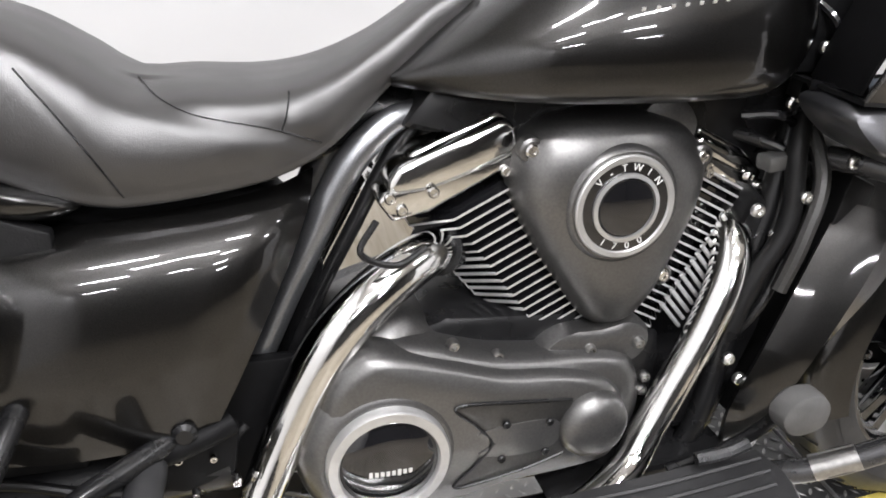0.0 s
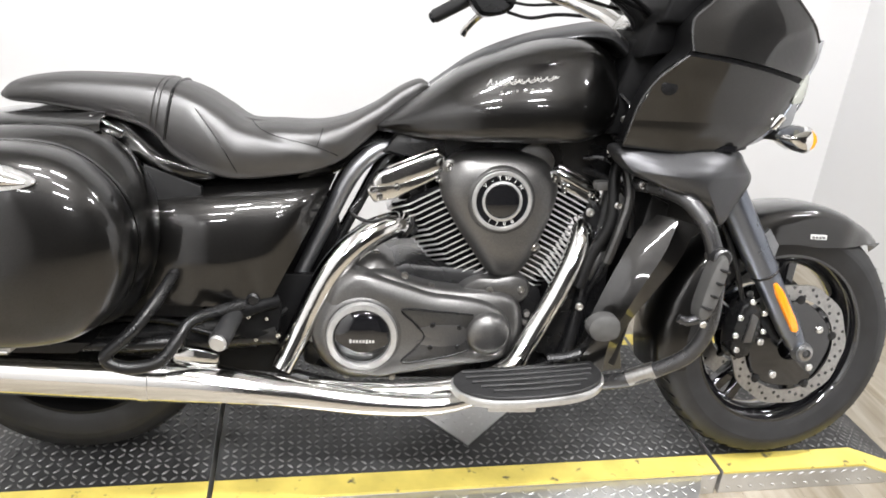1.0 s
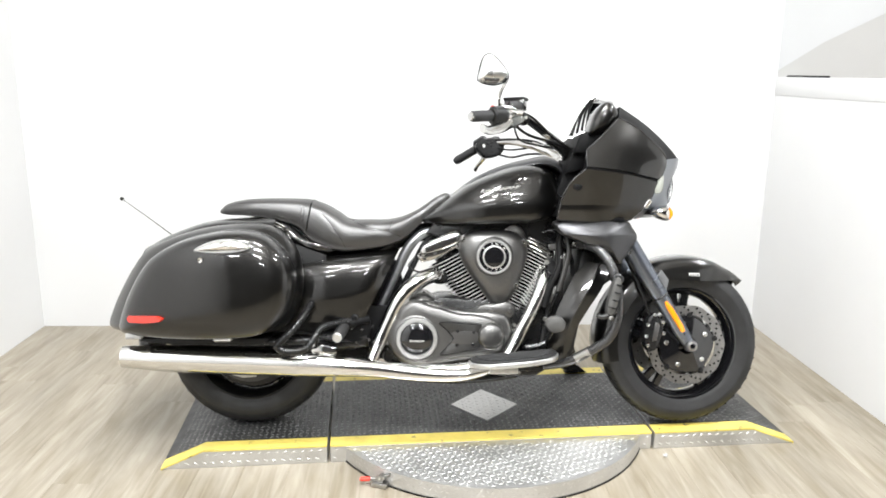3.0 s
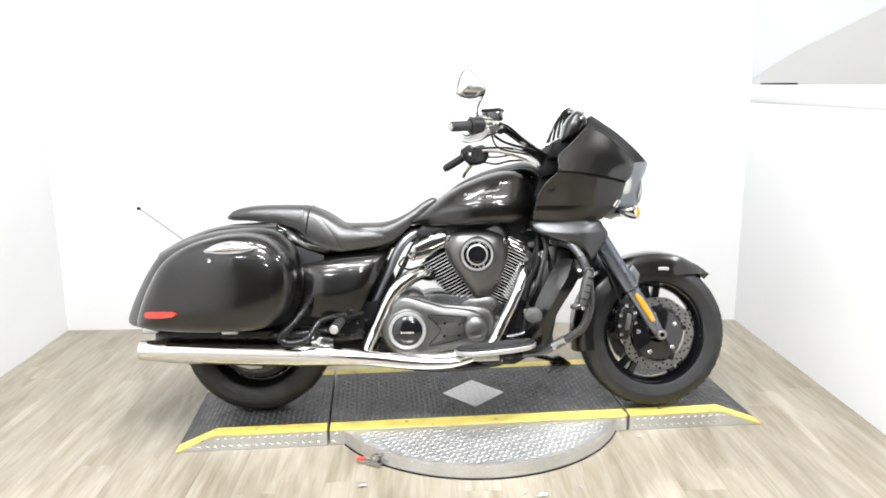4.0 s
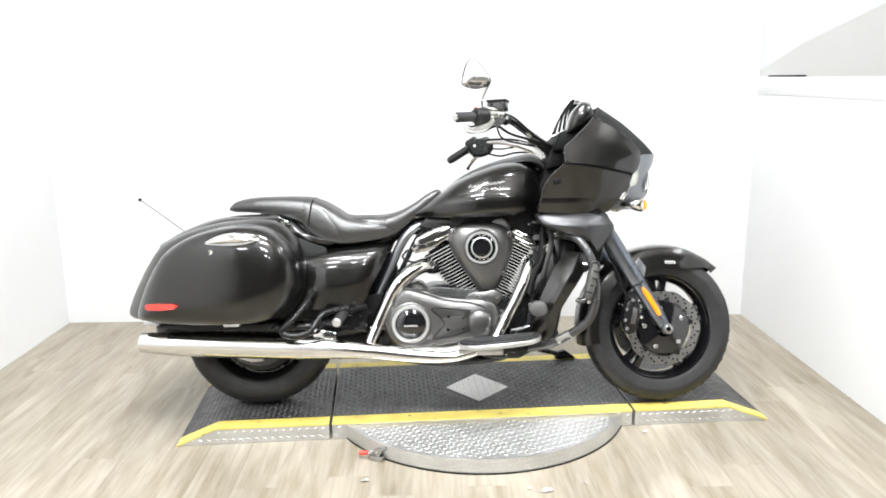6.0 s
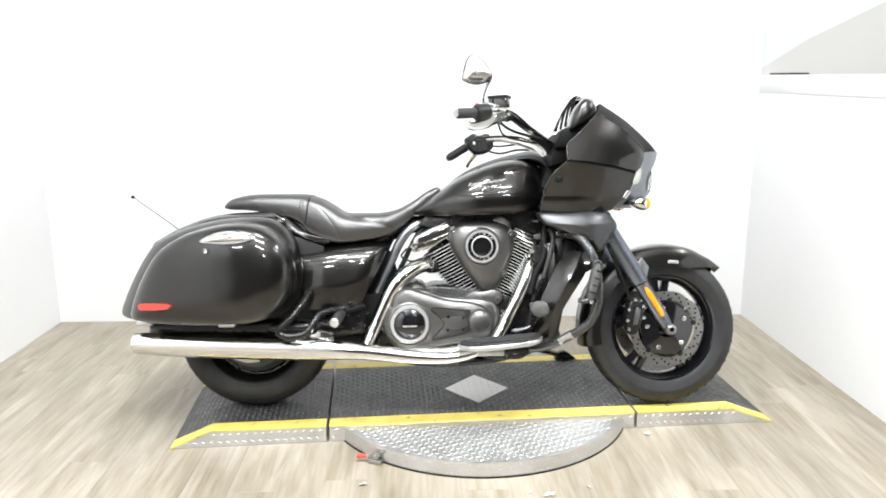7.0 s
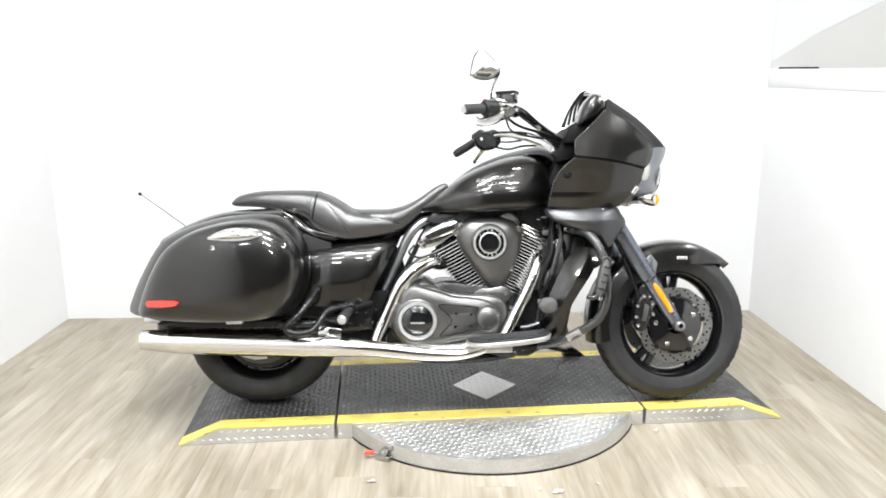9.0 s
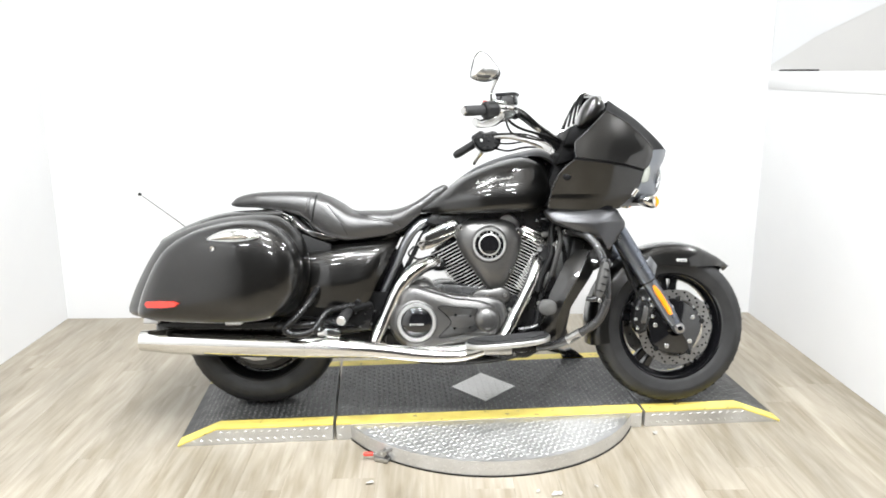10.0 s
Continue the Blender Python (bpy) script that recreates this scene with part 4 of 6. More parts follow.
for s in (-1, 1):
    part("turn_signal", lathe([(0.006, 0), (0.020, s * 0.006), (0.024, s * 0.024), (0.016, s * 0.038), (0.004, s * 0.042)], (-0.360, s * 0.140, 0.590), 24), AMBER, tail, "amber rear turn signal")
    rails = []
    for k in range(25):
        v = k / 24
        row = []
        for i in range(13):
            x = 0.088 + (0.478 - 0.128 * v) * i / 12
            z_top, z_low = 0.636 + 0.046 * (i / 12) ** 1.1, 0.430 - 0.010 * math.sin(math.pi * i / 12)
            z = z_top + (z_low - z_top) * v
            row.append((x, s * -cover_depth(x, z, z_top), z))
        rails.append(row)
    rails.append([(x, s * 0.11, z - 0.004) for x, y, z in rails[-1]])
    panel = part("side_cover", solid(loft(rails, 44, 0, False), 0.004), PAINT, bike, "gloss black metallic side cover", sharp=60)
    part("cover_knob", lathe([(0.014, 0.15 * s), (0.014, 0.185 * s), (0.009, 0.190 * s)], (0.405, 0, 0.436), 18), BLACK, panel)
    strip = part("fender_strip", pillow([(0.087, 0.775), (0.128, 0.789), (0.185, 0.751), (0.237, 0.711), (0.327, 0.682), (0.292, 0.665), (0.226, 0.683), (0.159, 0.718), (0.097, 0.739)], [(1.0, -0.06), (1.0, -0.112), (0.96, -0.129), (0.85, -0.143), (0.6, -0.154), (0.2, -0.159)], 60, bend=lambda q, s=s: Vector((q.x, -s * (q.y + 0.45 * max(0, q.z - 0.69)), q.z))), PAINT, bike, "gloss black fender strip under the seat", sharp=50)
    part("seat_bracket", box((0.122, s * 0.145, 0.772), (0.07, 0.02, 0.018), 0.004, (0, 25, 0)), CHROME, strip, "chrome bracket")
# antenna on the far side
ant = part("antenna", tube([(-0.385, 0.30, 0.712), (-0.49, 0.302, 0.79), (-0.593, 0.305, 0.864)], [0.0024, 0.0019, 0.0017], 8), COVERDARK, bike, "thin radio antenna")
part("antenna_tip", lathe([(0.001, -0.008), (0.0075, -0.005), (0.0075, 0.005), (0.001, 0.008)], (-0.597, 0.305, 0.867), 12), BLACK, ant)

# -- frame and dark inner parts --
part("frame_backbone", tube([(1.21, 0, 0.98), (1.05, 0, 0.80), (0.80, 0, 0.745), (0.62, 0, 0.735), (0.40, 0, 0.64)], 0.035, 14), BLACK, bike, "black steel frame")
for s in (-1, 1):
    part("frame_rail", tube([(0.700, s * 0.040, 0.752), (0.655, s * 0.050, 0.738), (0.612, s * 0.058, 0.702), (0.583, s * 0.062, 0.655), (0.558, s * 0.064, 0.600), (0.530, s * 0.066, 0.540), (0.506, s * 0.070, 0.487), (0.475, s * 0.076, 0.420), (0.440, s * 0.085, 0.350)], [0.0135, 0.0165, 0.019, 0.0185, 0.0175, 0.0165, 0.016, 0.016, 0.016], 18), SATIN, bike, "satin dark grey frame rail")
    part("frame_rail", tube([(0.712, s * 0.025, 0.745), (0.680, s * 0.030, 0.722), (0.650, s * 0.035, 0.680), (0.615, s * 0.035, 0.61), (0.57, s * 0.035, 0.52), (0.52, s * 0.035, 0.40)], 0.010, 12), BLACK, bike)
    part("down_tube", tube([(1.22, s * 0.04, 0.90), (1.17, s * 0.10, 0.70), (1.12, s * 0.12, 0.45), (1.08, s * 0.13, 0.28), (0.98, s * 0.13, 0.215), (0.70, s * 0.13, 0.20), (0.45, s * 0.13, 0.25)], 0.017, 12), BLACK, bike)
    part("swing_arm", tube([(0.45, s * 0.13, 0.36), (0.25, s * 0.125, 0.335), (0.0, s * 0.12, 0.315)], [0.034, 0.03, 0.026], 14, squash=1.3), BLACK, bike)
    part("bag_guard", tube([(0.262, s * 0.10, 0.505), (0.252, s * 0.19, 0.490), (0.226, s * 0.258, 0.445), (0.190, s * 0.292, 0.400), (0.152, s * 0.302, 0.365), (0.152, s * 0.303, 0.346), (0.190, s * 0.303, 0.335), (0.244, s * 0.296, 0.346), (0.275, s * 0.275, 0.385), (0.297, s * 0.250, 0.412), (0.35, s * 0.21, 0.422), (0.42, s * 0.15, 0.427)], 0.0125, 14), BLACK, bike, "black saddlebag guard tube")
    part("bag_rail", tube([(0.28, s * 0.24, 0.365), (0.1, s * 0.25, 0.36), (-0.15, s * 0.25, 0.365), (-0.30, s * 0.24, 0.37)], 0.013, 12), BLACK, bike)
    peg = part("passenger_peg", tube_straight([(Vector((0.372, s * 0.17, 0.407)), 0.014), (Vector((0.366, s * 0.20, 0.402)), 0.0195), (Vector((0.353, s * 0.288, 0.384)), 0.0205), (Vector((0.3525, s * 0.291, 0.3835)), 0.019)], 20), RUBBER, bike, "black rubber passenger peg")
    part("peg_end", rod((0.3528, s * 0.288, 0.384), (0.351, s * 0.297, 0.382), 0.0175, 20, bev=0.003), CAST, peg, "bright peg end")
    part("peg_mount", tube([(0.355, s * 0.165, 0.405), (0.385, s * 0.175, 0.412), (0.425, s * 0.172, 0.422), (0.452, s * 0.158, 0.426)], [0.019, 0.017, 0.014, 0.015], 14), DULL, peg)
    part("peg_pivot", rod((0.372, s * 0.18, 0.428), (0.372, s * 0.20, 0.424), 0.008, 12, bev=0.002), ALU, peg)
    part("hanger_plate", slab([(0.33, 0.36), (0.40, 0.34), (0.455, 0.36), (0.462, 0.42), (0.43, 0.447), (0.37, 0.440), (0.335, 0.41)], s * 0.145, s * 0.163, 0.005), DULL, bike)
# dark sheet added so that no bright deck shows through here
part("lower_gap_filler", slab([(0.06, 0.270), (0.30, 0.255), (0.47, 0.235), (0.53, 0.33), (0.54, 0.47), (0.30, 0.47), (0.08, 0.42)], -0.105, -0.085, 0.005), DULL, bike, "dark sheet added to close the gap below the side cover")
for x, z, r in ((0.115, 0.452, 0.004), (0.135, 0.452, 0.004), (0.335, 0.448, 0.005), (0.395, 0.396, 0.006), (0.432, 0.392, 0.005), (0.455, 0.355, 0.006), (0.41, 0.345, 0.005)):
    bolt((x, -0.165, z), bike, r, 0.012, CHROME)
part("brake_hose", tube([(0.47, -0.13, 0.40), (0.42, -0.15, 0.365), (0.33, -0.16, 0.35), (0.22, -0.15, 0.375), (0.10, -0.13, 0.37)], 0.006, 10), PLASTIC, bike, "thin black brake hose")
# dark mass added to fill the void between the side covers
part("battery_box", slab([(0.05, 0.40), (0.52, 0.40), (0.585, 0.52), (0.56, 0.62), (0.52, 0.66), (0.30, 0.70), (0.10, 0.75), (0.03, 0.70)], -0.04, 0.04, 0.012), DULL, bike)
part("gearbox_case", slab([(0.50, 0.26), (0.60, 0.22), (1.00, 0.22), (1.06, 0.30), (1.03, 0.45), (0.90, 0.49), (0.72, 0.50), (0.60, 0.46), (0.52, 0.40)], -0.10, 0.15, 0.015), BLACK, bike, "black crankcase")
part("under_tank_cover", slab([(0.66, 0.735), (0.76, 0.72), (0.95, 0.69), (1.10, 0.685), (1.20, 0.66), (1.22, 0.80), (1.08, 0.80), (0.70, 0.785)], -0.075, 0.075, 0.008), BLACK, bike)
part("blue_connector", box((0.694, -0.022, 0.733), (0.012, 0.01, 0.012), 0.002), BLUE, bike, "small blue plastic connector")
part("centre_console", slab([(1.12, 0.80), (1.26, 0.80), (1.30, 0.95), (1.24, 1.06), (1.18, 1.0), (1.15, 0.90)], -0.12, 0.12, 0.012), DULL, bike)

# -- engine --
engine = part("crankcase_cover", pillow([(0.527, 0.362), (0.543, 0.414), (0.572, 0.460), (0.610, 0.484), (0.65, 0.492), (0.69, 0.487), (0.725, 0.475), (0.775, 0.462), (0.84, 0.455), (0.907, 0.452), (0.962, 0.437), (0.984, 0.395), (0.985, 0.345), (0.959, 0.300), (0.90, 0.284), (0.80, 0.268), (0.692, 0.250), (0.641, 0.244), (0.578, 0.266), (0.540, 0.309)], [(1.0, -0.06), (1.0, -0.125), (0.985, -0.138), (0.95, -0.147), (0.90, -0.152), (0.6, -0.156), (0.2, -0.158)], 120, (0.74, 0.37)), COVER, bike, "matte charcoal engine side cover", sharp=50)
part("clutch_hump", pillow([(0.555, 0.44), (0.573, 0.482), (0.600, 0.506), (0.636, 0.518), (0.672, 0.514), (0.700, 0.492), (0.735, 0.465), (0.70, 0.42), (0.62, 0.40)], [(1.0, 0.02), (1.0, -0.062), (0.97, -0.080), (0.90, -0.096), (0.75, -0.112), (0.4, -0.125)], 64), COVER, engine, "rounded clutch housing")
# domed swell round the generator ring, and the ridge that runs forward from it
part("generator_boss", lathe([(0.108, -0.135), (0.106, -0.152), (0.098, -0.164), (0.088, -0.171), (0.080, -0.176), (0.078, -0.176)], (0.630, 0, 0.357), 72), COVER, engine)
part("cover_arm", pillow([(0.555, 0.455), (0.585, 0.488), (0.622, 0.496), (0.704, 0.474), (0.778, 0.452), (0.855, 0.444), (0.910, 0.430), (0.944, 0.404), (0.960, 0.365), (0.958, 0.328), (0.944, 0.300), (0.890, 0.289), (0.791, 0.281), (0.728, 0.268), (0.66, 0.252), (0.59, 0.275), (0.55, 0.33), (0.545, 0.40)], [(1.0, -0.12), (0.995, -0.140), (0.98, -0.152), (0.955, -0.161), (0.92, -0.168), (0.87, -0.172), (0.5, -0.174)], 110, (0.76, 0.372)), COVER, engine, "broad rounded shoulder of the cover", sharp=60)
# raised plate in darkened cover colour and a black edge imitate a shaded recess
part("cover_recess", pillow([(0.712, 0.418), (0.80, 0.414), (0.866, 0.408), (0.850, 0.368), (0.862, 0.328), (0.807, 0.311), (0.718, 0.297), (0.742, 0.33), (0.762, 0.358), (0.740, 0.388)], [(1.0, -0.168), (0.99, -0.1748), (0.96, -0.1752)], 90, (0.80, 0.362)), COVERDARK, engine, "raised panel darkened to read as recessed", sharp=50)
part("recess_edge", tube([(0.866, -0.175, 0.408), (0.80, -0.1755, 0.414), (0.714, -0.1755, 0.418), (0.742, -0.1755, 0.386), (0.762, -0.1755, 0.358), (0.742, -0.1755, 0.328), (0.718, -0.1755, 0.297), (0.807, -0.1755, 0.311), (0.862, -0.175, 0.328)], 0.0022, 8, 60), BLACK, engine)
part("recess_web", pillow([(0.742, 0.375), (0.80, 0.385), (0.85, 0.380), (0.85, 0.345), (0.80, 0.335), (0.745, 0.342), (0.765, 0.358)], [(1.0, -0.17), (0.97, -0.1762), (0.8, -0.1768)], 70, (0.80, 0.36)), COVER, engine)
part("cover_boss", lathe([(0.049, -0.150), (0.0485, -0.172), (0.046, -0.182), (0.039, -0.190), (0.028, -0.195), (0.014, -0.1975), (0.003, -0.198)], (0.900, 0, 0.366), 48), COVER, engine, "round boss")
ring = part("generator_ring", lathe([(0.0755, -0.165), (0.0755, -0.186), (0.073, -0.190), (0.062, -0.191), (0.060, -0.188), (0.060, -0.17)], (0.630, 0, 0.358), 80, True), CAST, engine, "brushed aluminium ring")
part("generator_glass", lathe([(0.0605, -0.17), (0.0605, -0.184), (0.050, -0.190), (0.03, -0.1935), (0.003, -0.1945)], (0.630, 0, 0.358), 72), GLOSS, ring, "gloss black domed disc")
for k in range(8):
    part("emblem_mark", box((0.606 + 0.0068 * k, -0.1945 + 0.00009 * (k - 3.5) ** 2, 0.352), (0.0045, 0.002, 0.008 if k in (0, 5) else 0.006), 0), EMBLEM, ring)
for x, z in ((0.779, 0.385), (0.837, 0.381), (0.776, 0.334), (0.835, 0.336)):
    bolt((x, -0.1770, z), engine, 0.0055, 0.004, BLACK)
bolt((0.658, -0.072, 0.512), engine, 0.009, 0.012, CHROME)
for x, z in ((0.718, 0.480), (0.777, 0.458), (0.851, 0.444), (0.905, 0.452), (0.975, 0.455), (0.992, 0.40), (0.990, 0.38), (0.524, 0.335), (0.60, 0.250), (0.70, 0.246)):
    bolt((x, -0.128, z), engine, 0.008, 0.012)
part("cam_cover", pillow([(0.84, 0.45), (0.87, 0.475), (0.92, 0.478), (0.965, 0.485), (0.995, 0.468), (0.995, 0.44), (0.96, 0.425), (0.90, 0.44)], [(1, -0.07), (1, -0.115), (0.9, -0.128), (0.6, -0.132)], 60), COVER, engine)
part("starter_cap", lathe([(0.034, -0.08), (0.034, -0.118), (0.028, -0.128), (0.01, -0.131)], (0.963, 0, 0.452), 32), COVER, engine)


def cylinder(top, bottom, ang, a0, a1, label):
    """A finned cylinder: a dark barrel and its fins, stacked from bottom to top."""
    t, b = Vector((top[0], 0, top[1])), Vector((bottom[0], 0, bottom[1]))
    e = Vector((math.cos(radians(ang)), 0, math.sin(radians(ang))))
    n = Vector((-e.z, 0, e.x))
    s = 1 if ang > 0 else -1
    barrel = part("cylinder", rod(b - (t - b).normalized() * 0.06, t + (t - b).normalized() * 0.02, 0.055, 32), BLACK, bike, label)
    for k in range(20):
        f = k / 19
        q = b.lerp(t, f)
        a = a1 + (a0 - a1) * f
        plan = [(-a, 0.08), (-a, -0.05), (-0.45 * a, -0.098), (0.9 * a, -0.098), (a, -0.08), (a, 0.08)]
        if s < 0:
            plan = [(-u, v) for u, v in plan][::-1]
        bm = bmesh.new()
        bridge(bm, [[q + e * u * g + Vector((0, v * g, 0)) + n * h for u, v in plan] for g, h in ((0.98, -0.0024), (1, -0.0015), (1, 0.0015), (0.98, 0.0024))])
        fin = part("fin", bm, FIN, barrel)
        fin.data.materials.append(GLOSS)
        for p in fin.data.polygons:
            p.material_index = 1 if abs(p.normal.dot(n)) > 0.9 else 0
        bm = bmesh.new()
        bridge(bm, [[q + e * u * 0.86 + Vector((0, v * 0.86, 0)) + n * h for u, v in plan] for h in (0.0025, 0.0080)])
        part("fin_gap", bm, GLOSS, barrel)
    return barrel


cylinder((0.757, 0.648), (0.903, 0.436), 28, 0.088, 0.056, "black rear cylinder with bright machined fin edges")
front_cyl = cylinder((1.083, 0.665), (0.985, 0.455), -26, 0.088, 0.056, "black front cylinder with bright machined fin edges")


# short stacked fins beside the front cylinder
for k in range(13):
    f = k / 12
    q = Vector((1.100 - 0.066 * f, -0.108, 0.602 - 0.126 * f))
    d = Vector((math.cos(radians(-48)), 0, math.sin(radians(-48)))) * (0.019 + 0.006 * f)
    part("short_fin", rod(q - d, q + d, 0.0031, 8), FIN, front_cyl)


def rocker(body, lid, foot, label):
    """A boxy chrome cover: a broad body, a raised lid on it and a stepped foot below."""
    cover = part("rocker_cover", slab(body, -0.094, 0.094, 0.009, seg=3), CHROME, bike, label, sharp=50)
    part("rocker_lid", slab(lid, -0.078, 0.078, 0.006, seg=3), CHROME, cover, sharp=50)
    part("rocker_foot", slab(foot, -0.097, 0.09, 0.005, seg=3), CHROME, cover, sharp=50)
    for x, z in foot[::2]:
        cx, cz = sum(p[0] for p in foot) / len(foot), sum(p[1] for p in foot) / len(foot)
        bolt((cx + (x - cx) * 0.8, -0.096, cz + (z - cz) * 0.6), cover, 0.007, 0.006, CHROME)
    return cover


rocker([(0.640, 0.672), (0.654, 0.694), (0.780, 0.750), (0.797, 0.736), (0.800, 0.708), (0.690, 0.656), (0.652, 0.652)], [(0.665, 0.692), (0.672, 0.706), (0.776, 0.755), (0.790, 0.745), (0.786, 0.735)], [(0.630, 0.655), (0.640, 0.668), (0.694, 0.664), (0.802, 0.714), (0.804, 0.700), (0.692, 0.640), (0.648, 0.630)], "chrome rear rocker cover")
rocker([(1.035, 0.712), (1.046, 0.724), (1.118, 0.690), (1.146, 0.674), (1.150, 0.658), (1.120, 0.656), (1.045, 0.690)], [(1.045, 0.718), (1.050, 0.730), (1.12, 0.698), (1.135, 0.686), (1.13, 0.676)], [(1.048, 0.692), (1.052, 0.700), (1.13, 0.664), (1.154, 0.656), (1.152, 0.642), (1.128, 0.636), (1.050, 0.676)], "chrome front rocker cover")

# air cleaner
AIR = [(0.787, 0.690), (0.793, 0.715), (0.811, 0.738), (0.842, 0.752), (0.88, 0.757), (0.915, 0.758), (0.962, 0.754), (1.010, 0.738), (1.036, 0.709), (1.045, 0.678), (1.038, 0.630), (1.014, 0.562), (0.992, 0.512), (0.966, 0.480), (0.937, 0.472), (0.904, 0.484), (0.860, 0.541), (0.819, 0.600), (0.791, 0.653)]
air = part("air_cleaner", pillow(AIR, [(0.97, -0.055), (1.0, -0.066), (1.0, -0.095), (0.985, -0.108), (0.95, -0.120), (0.88, -0.132), (0.78, -0.141), (0.66, -0.147), (0.5, -0.150), (0.1, -0.151)], 110, (0.911, 0.645)), COVER, bike, "matte charcoal triangular air cleaner cover", sharp=55)
part("air_box_back", pillow(AIR, [(0.9, -0.02), (0.93, -0.058)], 80, (0.911, 0.645)), BLACK, air)
part("air_lobe", pillow([(0.955, 0.755), (0.985, 0.775), (1.015, 0.766), (1.036, 0.735), (1.02, 0.70), (0.97, 0.72)], [(1, -0.05), (1, -0.085), (0.9, -0.096), (0.5, -0.10)], 50), COVER, air)
part("badge_step", lathe([(0.074, -0.143), (0.071, -0.151), (0.067, -0.154), (0.064, -0.154)], (0.913, 0, 0.655), 72), COVER, air)
badge = part("badge_ring", lathe([(0.0640, -0.148), (0.0640, -0.157), (0.062, -0.159), (0.0565, -0.159), (0.055, -0.157), (0.055, -0.148)], (0.913, 0, 0.655), 80, True), CAST, air, "bright ring badge")
part("badge_disc", lathe([(0.0553, -0.148), (0.0553, -0.1565), (0.003, -0.1568)], (0.913, 0, 0.655), 72), GLOSS, badge, "gloss black badge face")
part("inner_ring", lathe([(0.0425, -0.155), (0.0425, -0.160), (0.0375, -0.161), (0.0365, -0.157)], (0.913, 0, 0.655), 72, True), CAST, badge)
part("badge_dome", lathe([(0.0367, -0.155), (0.034, -0.1595), (0.02, -0.1615), (0.003, -0.162)], (0.913, 0, 0.655), 64), GLOSS, badge)


def letter(ch, size, m, parent, mat):
    cu = bpy.data.curves.new("letter", "FONT")
    cu.body, cu.size, cu.extrude, cu.align_x, cu.align_y = ch, size, 0.0006, "CENTER", "CENTER"
    tmp = new("letter_tmp", cu)
    me = bpy.data.meshes.new_from_object(tmp.evaluated_get(bpy.context.evaluated_depsgraph_get()))
    bpy.data.objects.remove(tmp)
    me.transform(m)
    me.materials.clear()
    me.materials.append(mat)
    ob = new("letter", me)
    ob.parent = parent
    return ob


for k, ch in enumerate("V-TWIN"):
    a = radians(90 + 50 - 20 * k)
    letter(ch, 0.0125, Matrix.Translation((0.913 + 0.049 * math.cos(a), -0.1568, 0.655 + 0.049 * math.sin(a))) @ pose(0, 0, 0, 90, 0, 0) @ Matrix.Rotation(a - math.pi / 2, 4, "Z"), badge, LIGHTGREY)
for k, ch in enumerate("1700"):
    a = radians(270 - 30 + 20 * k)
    letter(ch, 0.0125, Matrix.Translation((0.913 + 0.049 * math.cos(a), -0.1568, 0.655 + 0.049 * math.sin(a))) @ pose(0, 0, 0, 90, 0, 0) @ Matrix.Rotation(a + math.pi / 2, 4, "Z"), badge, LIGHTGREY)
for x, z in ((0.803, 0.718), (1.027, 0.704), (0.846, 0.557), (0.997, 0.548)):
    y = surface_y(air, x, z)
    part("screw_well", lathe([(0.015, y + 0.012), (0.0145, y - 0.001), (0.011, y - 0.003), (0.010, y - 0.001)], (x, 0, z), 24), COVER, air)
    bolt((x, y - 0.001, z), air, 0.0085, 0.006, CHROME)

# exhaust
hdr = part("rear_header", tube([(0.750, -0.02, 0.572), (0.703, -0.078, 0.583), (0.662, -0.105, 0.575), (0.629, -0.118, 0.556), (0.597, -0.126, 0.529), (0.569, -0.131, 0.496), (0.545, -0.134, 0.455), (0.526, -0.138, 0.415), (0.505, -0.145, 0.370), (0.484, -0.158, 0.325), (0.462, -0.175, 0.280)], [0.027, 0.028, 0.030, 0.031, 0.031, 0.031, 0.030, 0.029, 0.027, 0.025, 0.023], 24), CHROME, bike, "chrome rear exhaust header", sharp=60)
part("header_flange", tube_straight([(Vector((0.722, -0.055, 0.580)), 0.036), (Vector((0.708, -0.072, 0.584)), 0.036)], 24), BLACK, hdr)
hdr2 = part("front_header", tube([(1.070, 0.0, 0.600), (1.102, -0.070, 0.602), (1.104, -0.113, 0.580), (1.086, -0.138, 0.530), (1.056, -0.150, 0.462), (1.018, -0.158, 0.390), (0.985, -0.168, 0.332), (0.950, -0.185, 0.290), (0.86, -0.225, 0.268), (0.76, -0.23, 0.252), (0.62, -0.235, 0.252), (0.52, -0.235, 0.262)], [0.026, 0.027, 0.027, 0.0255, 0.0245, 0.0235, 0.023, 0.023, 0.023, 0.024, 0.024, 0.024], 24), CHROME, bike, "chrome front exhaust header", sharp=60)
part("header_shield", tube([(0.92, -0.25, 0.268), (0.80, -0.262, 0.243), (0.66, -0.262, 0.245), (0.50, -0.258, 0.263), (0.40, -0.254, 0.272)], [0.012, 0.021, 0.026, 0.029, 0.031], 24, 40), CHROME, hdr2, "chrome heat shield", sharp=60)
MUF = [(0.58, -0.260, 0.254), (0.47, -0.257, 0.266), (0.36, -0.245, 0.274), (0.24, -0.230, 0.279), (0.0, -0.212, 0.2865), (-0.25, -0.208, 0.2965), (-0.37, -0.208, 0.3015), (-0.413, -0.208, 0.3025)]
muf = part("muffler", tube(MUF, [0.018, 0.029, 0.038, 0.0455, 0.0495, 0.0480, 0.0410, 0.0375], 36, 72), CHROME, bike, "long chrome muffler", sharp=60)
part("outlet", tube_straight([(Vector((-0.402, -0.208, 0.3025)), 0.027), (Vector((-0.415, -0.208, 0.3025)), 0.027)], 28), BLACK, muf, "dark outlet")
